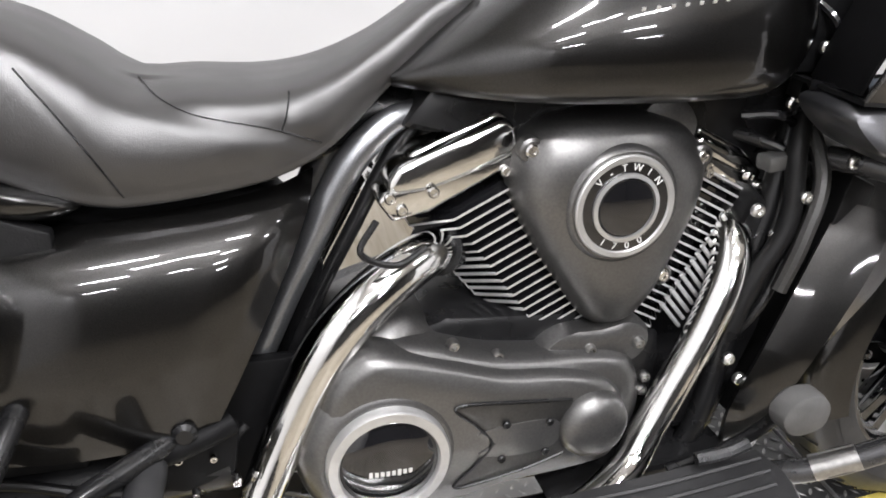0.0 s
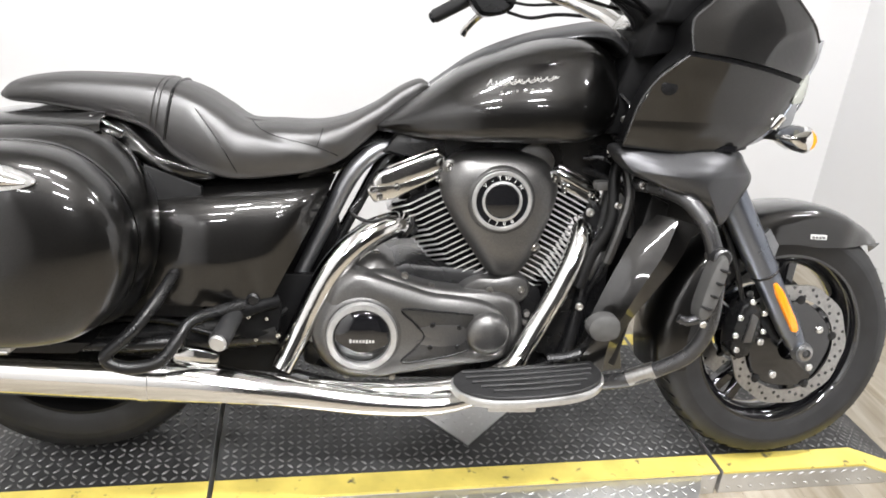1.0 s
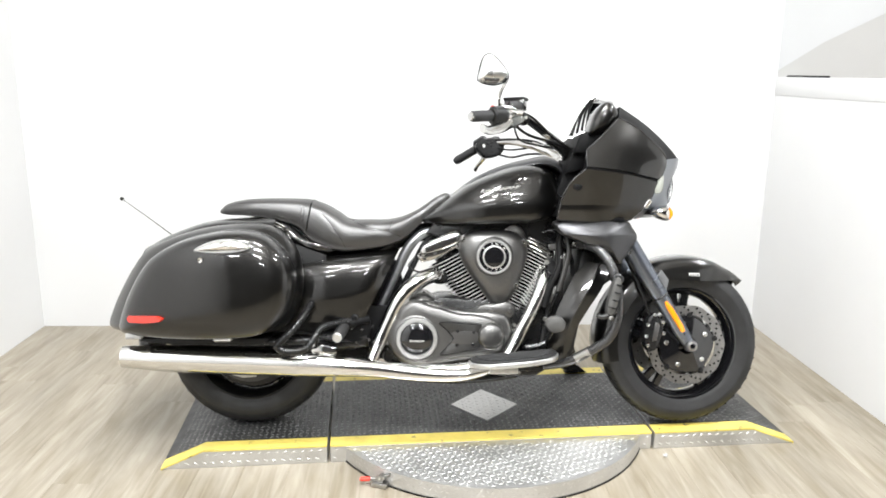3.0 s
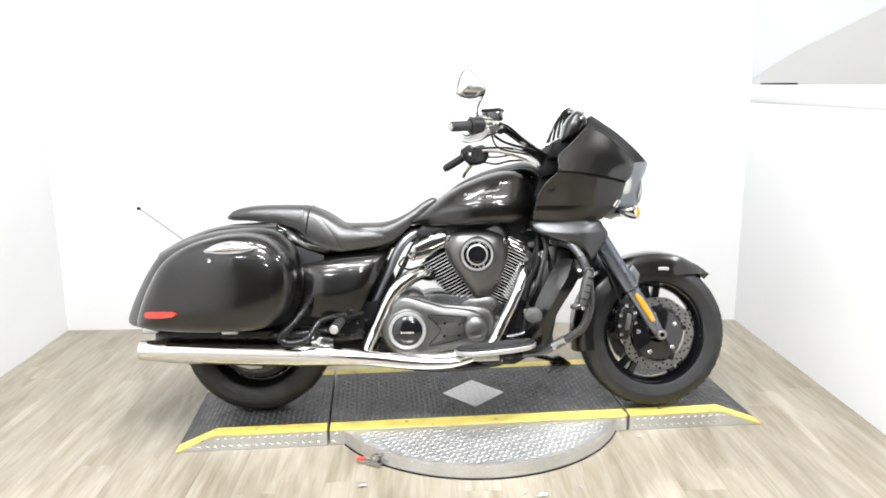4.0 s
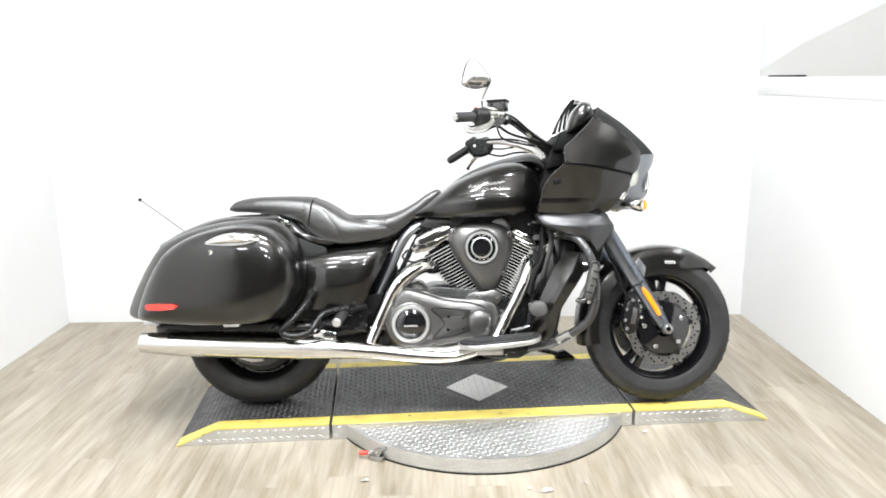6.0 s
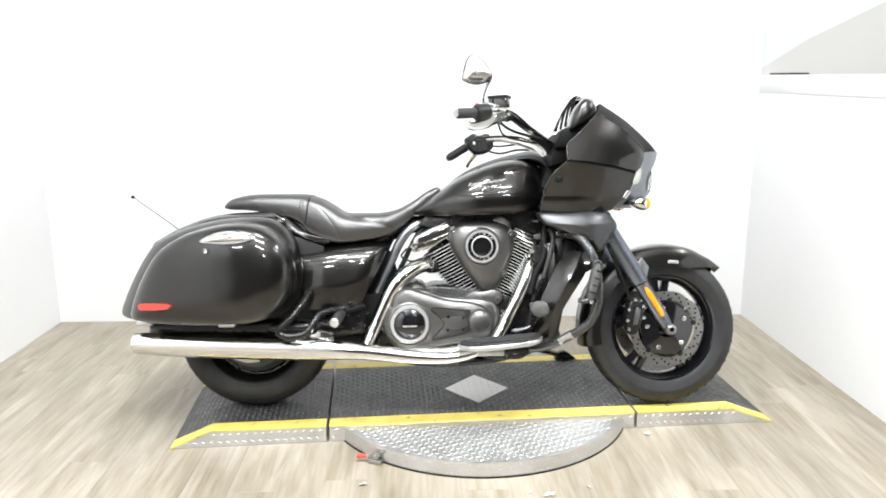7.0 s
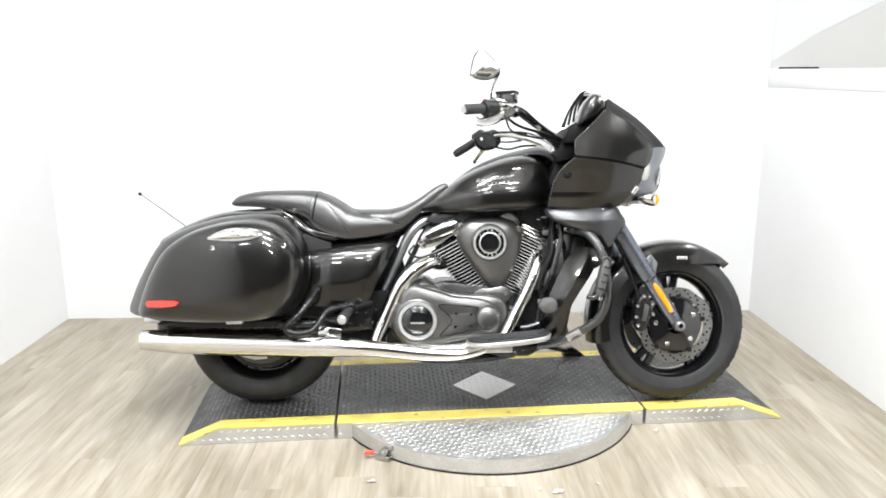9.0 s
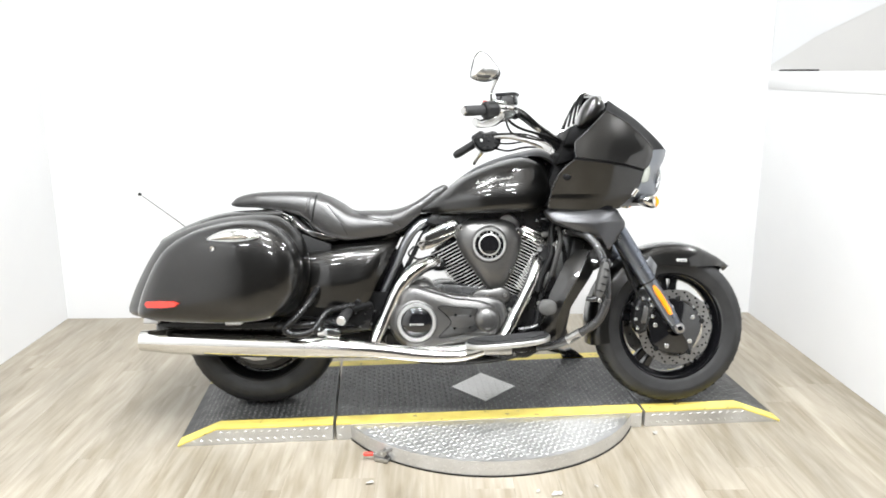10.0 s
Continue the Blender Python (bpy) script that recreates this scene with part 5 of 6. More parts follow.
part("muffler_band", tube_straight([(Vector((0.215, -0.2285, 0.2800)), 0.0478), (Vector((0.195, -0.2270, 0.2806)), 0.0483)], 36), CHROME, muf)
part("muffler_bracket", box((0.30, -0.225, 0.325), (0.09, 0.03, 0.045), 0.008, (0, 10, 0)), CHROME, muf, "chrome hanger bracket")
part("left_muffler", tube([(x, -y, z) for x, y, z in MUF], [0.018, 0.033, 0.038, 0.043, 0.046, 0.046, 0.040, 0.026], 28), CHROME, bike, "long chrome muffler on the far side", sharp=60)

# -- footboards, brake pedal, side stand --
for s in (-1, 1):
    PLAN = [(0.835, -0.225), (0.813, -0.258), (0.820, -0.310), (0.852, -0.350), (0.90, -0.372), (0.98, -0.377), (1.06, -0.366), (1.11, -0.332), (1.13, -0.28), (1.125, -0.225)]
    pts = [(v.x, v.y) for v in spline([(x, y, 0) for x, y in PLAN], 40)]
    cx, cy = 0.97, -0.27

    def tray(rings):
        bm = bmesh.new()
        return bridge(bm, [[Vector((cx + (x - cx) * k, -s * (cy + (y - cy) * k), 0.300 + z + (x - cx) * 0.085)) for x, y in pts] for k, z in rings])

    board = part("footboard", tray([(0.92, -0.012), (0.985, -0.009), (1.0, -0.003), (1.0, 0.005), (0.985, 0.008), (0.95, 0.008)]), CAST, bike, "cast footboard with a pale metal rim")
    part("rubber_mat", tray([(0.965, 0.006), (0.965, 0.013), (0.95, 0.015)]), RUBBER, board, "ribbed black rubber mat")
    for k in range(5):
        yy = -0.245 - 0.024 * k
        x0, x1 = 0.84 + 0.006 * k * k * 0.5, 1.11 - 0.006 * k * k * 0.5
        part("rib", tube([(x0, -s * yy, 0.3165 + (x0 - cx) * 0.085), (0.97, -s * (yy - 0.004), 0.3165), (x1, -s * yy, 0.3165 + (x1 - cx) * 0.085)], 0.0034, 6), RUBBER, board)
    part("board_bracket", box((0.93, s * 0.31, 0.274), (0.10, 0.05, 0.03), 0.005), CAST, board)
    part("board_arm", box((1.0, s * 0.23, 0.27), (0.16, 0.07, 0.03), 0.006), BLACK, board)
pedal = part("brake_pedal", pillow([(1.083, 0.423), (1.090, 0.442), (1.107, 0.453), (1.133, 0.453), (1.149, 0.440), (1.153, 0.422), (1.146, 0.404), (1.118, 0.396), (1.096, 0.402)], [(0.85, -0.262), (1, -0.268), (1, -0.284), (0.93, -0.293), (0.6, -0.298), (0.2, -0.299)], 48), GREYRUBBER, bike, "worn grey rubber brake pedal pad")
part("pedal_arm", tube([(1.115, -0.265, 0.42), (1.10, -0.24, 0.37), (1.07, -0.22, 0.33), (1.0, -0.21, 0.30)], 0.009, 10), BLACK, pedal)
part("pedal_spring", tube([(1.02, -0.235, 0.335), (1.06, -0.24, 0.342), (1.09, -0.24, 0.352)], 0.009, 10), BLACKSATIN, pedal)
part("belly_pan", slab([(0.85, 0.238), (0.95, 0.212), (1.06, 0.212), (1.12, 0.245), (1.13, 0.29), (0.95, 0.27)], -0.17, 0.10, 0.012), BLACK, bike, "black engine underside")
for x, z, r, mat in ((1.035, 0.245, 0.010, ALU), (1.075, 0.262, 0.008, CHROME), (1.005, 0.232, 0.007, ALU), (0.985, 0.262, 0.008, CHROME), (1.105, 0.282, 0.007, ALU)):
    bolt((x, -0.172, z), bike, r, 0.012, mat)
part("linkage_rod", rod((0.955, -0.20, 0.268), (1.10, -0.205, 0.292), 0.005, 10), ALU, bike, "bright linkage rod")
stand_leg = part("side_stand", tube([(1.02, 0.15, 0.24), (1.12, 0.25, 0.195), (1.30, 0.46, 0.118), (1.345, 0.505, 0.100)], [0.015, 0.014, 0.012, 0.012], 12), BLACK, bike, "black side stand")
part("stand_foot", slab([(1.305, 0.086), (1.408, 0.088), (1.385, 0.100), (1.352, 0.128), (1.325, 0.120)], 0.470, 0.525, 0.004), BLACK, stand_leg, "black stand foot resting on the deck")

# -- radiator, cowls, engine guard --
# dark fillers added where the white wall would show through
part("front_gap_filler", slab([(1.25, 0.545), (1.34, 0.545), (1.40, 0.59), (1.42, 0.68), (1.24, 0.70)], -0.09, 0.09, 0.008), PLASTIC, bike)
part("rear_hub_filler", lathe([(0.03, -0.055), (0.17, -0.04), (0.185, 0), (0.17, 0.04), (0.03, 0.055)], (0, 0, 0.318), 48), BLACK, rear_wheel, "dark disc added to fill the rear wheel", m=REAR_SET)
part("side_gap_filler", slab([(0.10, 0.38), (0.30, 0.38), (0.30, 0.66), (0.14, 0.72), (0.08, 0.60)], -0.145, -0.125, 0.004), PLASTIC, bike)
part("radiator", slab([(1.16, 0.30), (1.205, 0.28), (1.285, 0.66), (1.24, 0.68)], -0.15, 0.15, 0.006), PLASTIC, bike, "black radiator")
for s in (-1, 1):
    A = [(1.250, -0.130, 0.632), (1.205, -0.148, 0.565), (1.168, -0.160, 0.495), (1.138, -0.166, 0.428), (1.116, -0.160, 0.354), (1.128, -0.140, 0.270)]
    B = [(1.302, -0.166, 0.630), (1.272, -0.181, 0.560), (1.234, -0.190, 0.497), (1.198, -0.192, 0.432), (1.171, -0.180, 0.358), (1.172, -0.150, 0.270)]
    C = [(1.342, -0.172, 0.622), (1.306, -0.180, 0.540), (1.258, -0.174, 0.462), (1.222, -0.162, 0.395), (1.211, -0.148, 0.345), (1.232, -0.120, 0.265)]
    rails3 = [[(x, -s * y, z) for x, y, z in r] for r in (A, B, C)]
    cowl = part("radiator_cowl", solid(loft([rails3[0], [tuple((p + q) / 2 + (0, -0.003 * -s, 0)[i] for i, (p, q) in enumerate(zip(u, v))) for u, v in zip(rails3[0], rails3[1])], rails3[1]], 30, 8, False), 0.012), PAINT, bike, "gloss black radiator cowl", sharp=50)
    part("cowl_front", solid(loft([rails3[1], rails3[2]], 30, 0, False), 0.012), PAINT, cowl, sharp=50)
    guard = part("engine_guard", tube([(1.205, s * 0.14, 0.700), (1.236, s * 0.205, 0.702), (1.270, s * 0.26, 0.690), (1.302, s * 0.29, 0.648), (1.323, s * 0.305, 0.588), (1.333, s * 0.31, 0.515), (1.328, s * 0.31, 0.438), (1.304, s * 0.30, 0.378), (1.257, s * 0.278, 0.336), (1.19, s * 0.24, 0.290), (1.12, s * 0.19, 0.262), (1.02, s * 0.14, 0.25)], 0.0165, 18), BLACKSATIN, bike, "satin black engine guard")
    part("guard_sleeve", tube_straight([(Vector((1.245, s * 0.271, 0.328)), 0.0180), (Vector((1.200, s * 0.246, 0.297)), 0.0180)], 18), STEEL, guard, "worn bright patch")
    peg = part("highway_peg", pillow([(1.318, 0.598), (1.333, 0.590), (1.333, 0.560), (1.325, 0.520), (1.315, 0.484), (1.300, 0.464), (1.286, 0.470), (1.287, 0.495), (1.294, 0.530), (1.304, 0.570)], [(0.9, -0.305), (1.0, -0.312), (1.0, -0.338), (0.93, -0.347), (0.6, -0.352), (0.2, -0.353)], 48, (1.311, 0.53), bend=lambda q, s=s: Vector((q.x, -s * q.y, q.z))), GREYRUBBER, bike, "folded black rubber highway peg")
    for k in range(4):
        x, z = 1.302 + 0.0072 * k, 0.492 + 0.026 * k
        part("peg_rib", tube([(x - 0.013, s * 0.345, z + 0.004), (x, s * 0.3535, z), (x + 0.013, s * 0.345, z - 0.004)], 0.0032, 8), PLASTIC, peg)
    part("peg_clamp", rod((1.326, s * 0.285, 0.590), (1.326, s * 0.336, 0.590), 0.019, 18, bev=0.004), BLACKSATIN, peg)
    part("peg_arm", tube([(1.318, s * 0.325, 0.480), (1.296, s * 0.330, 0.466), (1.272, s * 0.330, 0.458), (1.254, s * 0.328, 0.464)], [0.012, 0.011, 0.010, 0.009], 12), BLACKSATIN, peg)
    part("peg_bolt", rod((1.300, s * 0.330, 0.456), (1.300, s * 0.346, 0.456), 0.007, 12, bev=0.002), ALU, peg)
part("hose", tube([(1.20, -0.09, 0.80), (1.16, -0.13, 0.72), (1.155, -0.15, 0.62), (1.12, -0.15, 0.54), (1.10, -0.15, 0.47)], 0.013, 12), PLASTIC, bike, "corrugated dark hose")
for pts, r, mat in (([(1.18, -0.10, 0.76), (1.19, -0.15, 0.68), (1.17, -0.165, 0.60), (1.15, -0.165, 0.53)], 0.011, COVERDARK), ([(1.10, -0.06, 0.72), (1.16, -0.12, 0.70), (1.20, -0.13, 0.66), (1.21, -0.13, 0.58)], 0.008, BLACK), ([(1.12, -0.13, 0.44), (1.14, -0.15, 0.50), (1.17, -0.14, 0.56)], 0.007, BLACK), ([(0.62, -0.14, 0.65), (0.60, -0.155, 0.62), (0.64, -0.15, 0.60), (0.68, -0.13, 0.61)], 0.004, BLACK)):
    part("hose", tube(pts, r, 10), mat, bike)
for k, (x, y, z) in enumerate(((1.20, -0.125, 0.865), (1.165, -0.13, 0.835), (1.215, -0.128, 0.905), (1.19, -0.13, 0.775), (1.225, -0.13, 0.835), (1.15, -0.115, 0.765), (1.235, -0.128, 0.955))):
    bolt((x, y, z), bike, 0.006 + 0.002 * (k % 3), 0.008, (ALU, STEEL, CHROME)[k % 3])
for pts in ([(1.14, -0.10, 0.90), (1.175, -0.135, 0.86), (1.17, -0.14, 0.80), (1.14, -0.13, 0.755)], [(1.25, -0.13, 0.99), (1.21, -0.14, 0.93), (1.215, -0.14, 0.86), (1.20, -0.14, 0.80)], [(1.23, -0.13, 0.80), (1.19, -0.15, 0.765), (1.20, -0.16, 0.735), (1.24, -0.16, 0.73)], [(1.10, -0.09, 0.745), (1.13, -0.12, 0.752), (1.16, -0.12, 0.735), (1.18, -0.11, 0.70)]):
    part("cable", tube(pts, 0.0055, 8), GLOSS, bike)
part("sensor_box", box((1.138, -0.12, 0.692), (0.034, 0.03, 0.020), 0.004, (0, -8, 0)), GREYRUBBER, bike, "small grey sensor box")
part("horn_cover", pillow([(1.115, 0.51), (1.135, 0.545), (1.165, 0.555), (1.175, 0.52), (1.155, 0.475), (1.125, 0.47)], [(1, -0.06), (1, -0.12), (0.8, -0.135), (0.4, -0.14)], 40), COVER, bike)
for x, y, z in ((1.175, -0.115, 0.790), (1.205, -0.175, 0.705), (1.165, -0.155, 0.655), (1.11, -0.14, 0.635), (1.145, -0.14, 0.60), (1.06, -0.14, 0.455), (1.105, -0.15, 0.425), (1.13, -0.15, 0.39), (1.175, -0.12, 0.745)):
    bolt((x, y, z), bike, 0.009, 0.009, ALU)
part("lower_clutter", slab([(1.02, 0.30), (1.13, 0.28), (1.17, 0.45), (1.18, 0.60), (1.12, 0.66), (1.08, 0.50), (1.03, 0.40)], -0.12, 0.12, 0.01), BLACK, bike)

# -- fairing --
F1 = [(1.342, -0.245, 1.154), (1.381, -0.242, 1.134), (1.425, -0.236, 1.109), (1.470, -0.226, 1.074), (1.509, -0.211, 1.041), (1.534, -0.193, 1.012)]
F12 = [(1.279, -0.272, 1.091), (1.345, -0.266, 1.080), (1.410, -0.254, 1.058), (1.463, -0.238, 1.032), (1.506, -0.220, 1.008), (1.531, -0.198, 0.988)]
F15 = [(1.221, -0.290, 1.038), (1.30, -0.286, 1.028), (1.38, -0.270, 1.011), (1.445, -0.249, 0.994), (1.495, -0.226, 0.980), (1.524, -0.201, 0.969)]
F2 = [(1.221, -0.304, 0.979), (1.30, -0.298, 0.972), (1.38, -0.277, 0.961), (1.443, -0.251, 0.950), (1.487, -0.225, 0.942), (1.512, -0.203, 0.938)]
F21 = [(1.213, -0.306, 0.970), (1.295, -0.300, 0.962), (1.376, -0.279, 0.951), (1.439, -0.253, 0.940), (1.482, -0.227, 0.931), (1.507, -0.205, 0.926)]
F25 = [(1.168, -0.292, 0.928), (1.26, -0.290, 0.918), (1.35, -0.272, 0.909), (1.42, -0.248, 0.902), (1.465, -0.225, 0.898), (1.490, -0.207, 0.895)]
F3 = [(1.134, -0.266, 0.846), (1.23, -0.268, 0.846), (1.32, -0.257, 0.846), (1.39, -0.239, 0.845), (1.435, -0.222, 0.845), (1.462, -0.208, 0.845)]
F35 = [(1.129, -0.262, 0.822), (1.23, -0.264, 0.820), (1.31, -0.252, 0.820), (1.375, -0.233, 0.821), (1.415, -0.217, 0.822), (1.437, -0.206, 0.823)]
F4 = [(1.126, -0.250, 0.796), (1.23, -0.252, 0.789), (1.30, -0.240, 0.788), (1.355, -0.224, 0.790), (1.39, -0.210, 0.794), (1.408, -0.202, 0.798)]
F5 = [(1.150, -0.100, 0.800), (1.22, -0.100, 0.795), (1.28, -0.095, 0.795), (1.34, -0.090, 0.797), (1.38, -0.085, 0.800), (1.42, -0.080, 0.803)]
for s in (-1, 1):
    def side(rail, inset=0.0):
        return [(x, -s * (y + inset), z) for x, y, z in rail]

    panel = part("fairing_side", solid(loft([side(r) for r in (F21, F25, F3)], 40, 14, False), 0.005), PAINT, bike, "gloss black metallic fairing panel", sharp=60)
    part("upper_panel", solid(loft([side(r) for r in (F1, F12, F15, F2)], 40, 20, False), 0.006), PAINT, panel, sharp=60)
    part("crease_gap", solid(loft([side(F2, 0.006), side(F21, 0.006)], 40, 0, False), 0.003), DULL, panel, sharp=60)
    part("lower_panel", solid(loft([side(r) for r in (F3, F35, F4)], 40, 12, False), 0.005), PAINT, panel, sharp=60)
    part("under_panel", solid(loft([side(r) for r in (F4, F5)], 24, 0, False), 0.005), PLASTIC, panel, sharp=60)
    part("panel_edge", tube(side([F4[0], F35[0], F3[0], (1.143, -0.277, 0.885), F25[0], F21[0]]), 0.0022, 8), BLACKSATIN, panel)
    part("panel_edge", tube(side([F2[0], (1.217, -0.298, 1.01), F15[0], (1.248, -0.281, 1.062), F12[0], F1[0]]), 0.0022, 8), BLACKSATIN, panel)
    part("panel_edge", tube(side([(x, y, z + 0.002) for x, y, z in F1]), 0.0024, 8), BLACKSATIN, panel)
    # dark inner wall behind the panel's rear edge
    part("inner_wall", solid(loft([[(1.345, -s * -0.235, 1.15), (1.283, -s * -0.262, 1.088), (1.226, -s * -0.28, 1.036), (1.224, -s * -0.292, 0.98), (1.172, -s * -0.28, 0.93), (1.138, -s * -0.255, 0.85), (1.13, -s * -0.24, 0.80)], [(1.36, -s * -0.15, 1.15), (1.30, -s * -0.15, 1.09), (1.25, -s * -0.15, 1.03), (1.24, -s * -0.15, 0.98), (1.20, -s * -0.15, 0.93), (1.17, -s * -0.14, 0.85), (1.16, -s * -0.13, 0.80)]], 30, 0, False), 0.004), DULL, panel, sharp=60)
    by = surface_y(panel, 1.190, 0.912, s)
    part("fairing_badge", lathe([(0.017, by - s * 0.004), (0.0165, by + s * 0.001), (0.013, by + s * 0.0018), (0.002, by + s * 0.002)], (1.190, 0, 0.912), 28), BLACK, panel)
nose_rows = [[(1.534, -0.193, 1.012), (1.602, -0.10, 1.022), (1.641, 0, 1.024)], [(1.524, -0.201, 0.969), (1.595, -0.10, 0.980), (1.632, 0, 0.985)], [(1.507, -0.205, 0.926), (1.578, -0.10, 0.938), (1.610, 0, 0.945)], [(1.490, -0.207, 0.890), (1.566, -0.10, 0.895), (1.598, 0, 0.90)], [(1.462, -0.208, 0.845), (1.556, -0.10, 0.836), (1.594, 0, 0.834)], [(1.408, -0.202, 0.798), (1.49, -0.10, 0.80), (1.545, 0, 0.80)]]
rows = [r + [(x, -y, z) for x, y, z in r[-2::-1]] for r in nose_rows]
nose = part("fairing_nose", solid(loft(rows, 21, 24, False), 0.005), NOSE, bike, "satin fairing nose with bluish reflected light in its colour", sharp=60)
for s in (-1, 1):
    part("headlight", pillow([(1.522, 0.968), (1.528, 0.935), (1.518, 0.893), (1.484, 0.884), (1.486, 0.910), (1.500, 0.945)], [(0.8, -0.15), (0.9, -0.195), (0.85, -0.208), (0.5, -0.214)], 40, bend=lambda q, s=s: Vector((q.x + 0.25 * (q.y + 0.207), -s * (q.y + 0.5 * (q.x - 1.50)), q.z))), LENS, nose, "pale headlight lens wrapping round the nose")
    part("lamp_socket", rod((1.452, s * 0.205, 0.838), (1.470, s * 0.212, 0.866), 0.012, 14, bev=0.003), CHROME, nose, "chrome bracket below the headlight")
part("headlight_lens", lathe([(0.075, 0), (0.07, -0.012), (0.05, -0.022), (0.02, -0.027), (0.003, -0.028)], (0, 0, 0), 48), GLASS, nose, "clear headlight lens", m=Matrix.Translation((1.588, 0, 0.92)) @ Matrix.Rotation(radians(90), 4, "Z"))
# top deck and short dark screen
DECK = [F1,
        [(1.360, -0.185, 1.185), (1.408, -0.180, 1.160), (1.452, -0.172, 1.130), (1.500, -0.160, 1.092), (1.540, -0.148, 1.054), (1.566, -0.135, 1.020)],
        [(1.385, -0.10, 1.212), (1.440, -0.095, 1.178), (1.490, -0.088, 1.145), (1.538, -0.080, 1.106), (1.582, -0.072, 1.064), (1.610, -0.065, 1.026)],
        [(1.400, 0, 1.220), (1.463, 0, 1.174), (1.520, 0, 1.134), (1.578, 0, 1.088), (1.620, 0, 1.048), (1.641, 0, 1.024)]]
part("fairing_deck", solid(loft(DECK, 24, 30), 0.005), DULL, bike, "dull black fairing top deck", sharp=60)
part("wind_screen", solid(loft([[(1.32, -0.14, 1.215), (1.35, -0.14, 1.218)], [(1.315, -0.08, 1.240), (1.358, -0.08, 1.238)], [(1.315, 0, 1.250), (1.362, 0, 1.246)]], 8, 20), 0.004), GLOSS, bike, "short dark smoked screen edge", sharp=60)
# inner dash with ribbed grille
dash = part("dash_panel", slab([(1.19, 1.03), (1.30, 1.03), (1.33, 1.10), (1.30, 1.135), (1.215, 1.10)], -0.20, 0.20, 0.01), DULL, bike, "black inner dash panel", sharp=60)
for (x0, z0), (x1, z1) in (((1.230, 1.115), (1.270, 1.212)), ((1.250, 1.124), (1.286, 1.238)), ((1.269, 1.135), (1.300, 1.250)), ((1.287, 1.146), (1.312, 1.258))):
    part("grille_rib", tube([(x0, 0.02, z0), ((x0 + x1) / 2 - 0.004, 0.018, (z0 + z1) / 2 + 0.004), (x1, 0.016, z1)], 0.0052, 8), PLASTIC, dash, "black grille rib")
part("grille_rim", tube([(1.213, 0.02, 1.100), (1.238, 0.018, 1.158), (1.264, 0.016, 1.206), (1.292, 0.014, 1.248), (1.320, 0.01, 1.262)], 0.0055, 8), ALU, dash)
part("grille_rim", tube([(1.213, 0.02, 1.105), (1.250, 0.018, 1.112), (1.295, 0.016, 1.140)], 0.007, 8), ALU, dash)
part("speaker_pod", pillow([(1.245, 1.10), (1.26, 1.17), (1.30, 1.215), (1.335, 1.20), (1.345, 1.16), (1.30, 1.11)], [(0.9, -0.12), (1, -0.15), (1, -0.21), (0.93, -0.225), (0.75, -0.238), (0.4, -0.245)], 48), PAINT, dash, "gloss black speaker pod")
part("ignition_panel", slab([(1.17, 0.96), (1.25, 0.98), (1.30, 1.06), (1.25, 1.10), (1.20, 1.06)], -0.17, 0.17, 0.01), DULL, bike)
# lower chin panels
for s in (-1, 1):
    chin = part("chin_panel", pillow([(1.127, 0.787), (1.25, 0.792), (1.385, 0.790), (1.412, 0.765), (1.430, 0.728), (1.40, 0.685), (1.362, 0.638), (1.345, 0.645), (1.325, 0.672), (1.272, 0.695), (1.208, 0.716), (1.144, 0.745)], [(0.95, -0.14), (1.0, -0.17), (1.0, -0.222), (0.965, -0.235), (0.85, -0.243), (0.5, -0.249), (0.15, -0.251)], 96, (1.29, 0.735), bend=lambda q, s=s: Vector((q.x, -s * (q.y - 0.55 * max(0, min(0.05, 0.792 - q.z)) + max(0, q.x - 1.27) ** 2 * 2.2), q.z))), PANEL, bike, "satin charcoal chin panel under the fairing", sharp=40)
    part("chin_shadow_gap", slab([(1.14, 0.785), (1.37, 0.788), (1.37, 0.800), (1.14, 0.802)], s * 0.15, s * 0.235, 0), GLOSS, chin)
    stalk = part("signal_stalk", tube([(1.42, s * 0.10, 0.815), (1.465, s * 0.16, 0.822), (1.492, s * 0.195, 0.820)], [0.013, 0.011, 0.010], 12), BLACK, bike, "front turn signal stalk")
    body = part("signal_body", pillow([(1.474, 0.822), (1.500, 0.839), (1.535, 0.844), (1.546, 0.816), (1.536, 0.791), (1.500, 0.799)], [(0.6, -0.155), (1, -0.170), (1, -0.212), (0.7, -0.228), (0.3, -0.233)], 40, bend=lambda q, s=s: Vector((q.x, -s * q.y, q.z))), CHROME, stalk, "chrome turn signal body")
    part("signal_lens", pillow([(1.540, 0.840), (1.551, 0.834), (1.557, 0.816), (1.550, 0.797), (1.538, 0.794), (1.542, 0.816)], [(0.6, -0.165), (1.0, -0.175), (1.0, -0.203), (0.7, -0.214)], 40, bend=lambda q, s=s: Vector((q.x, -s * q.y, q.z))), AMBER, stalk, "amber lens")

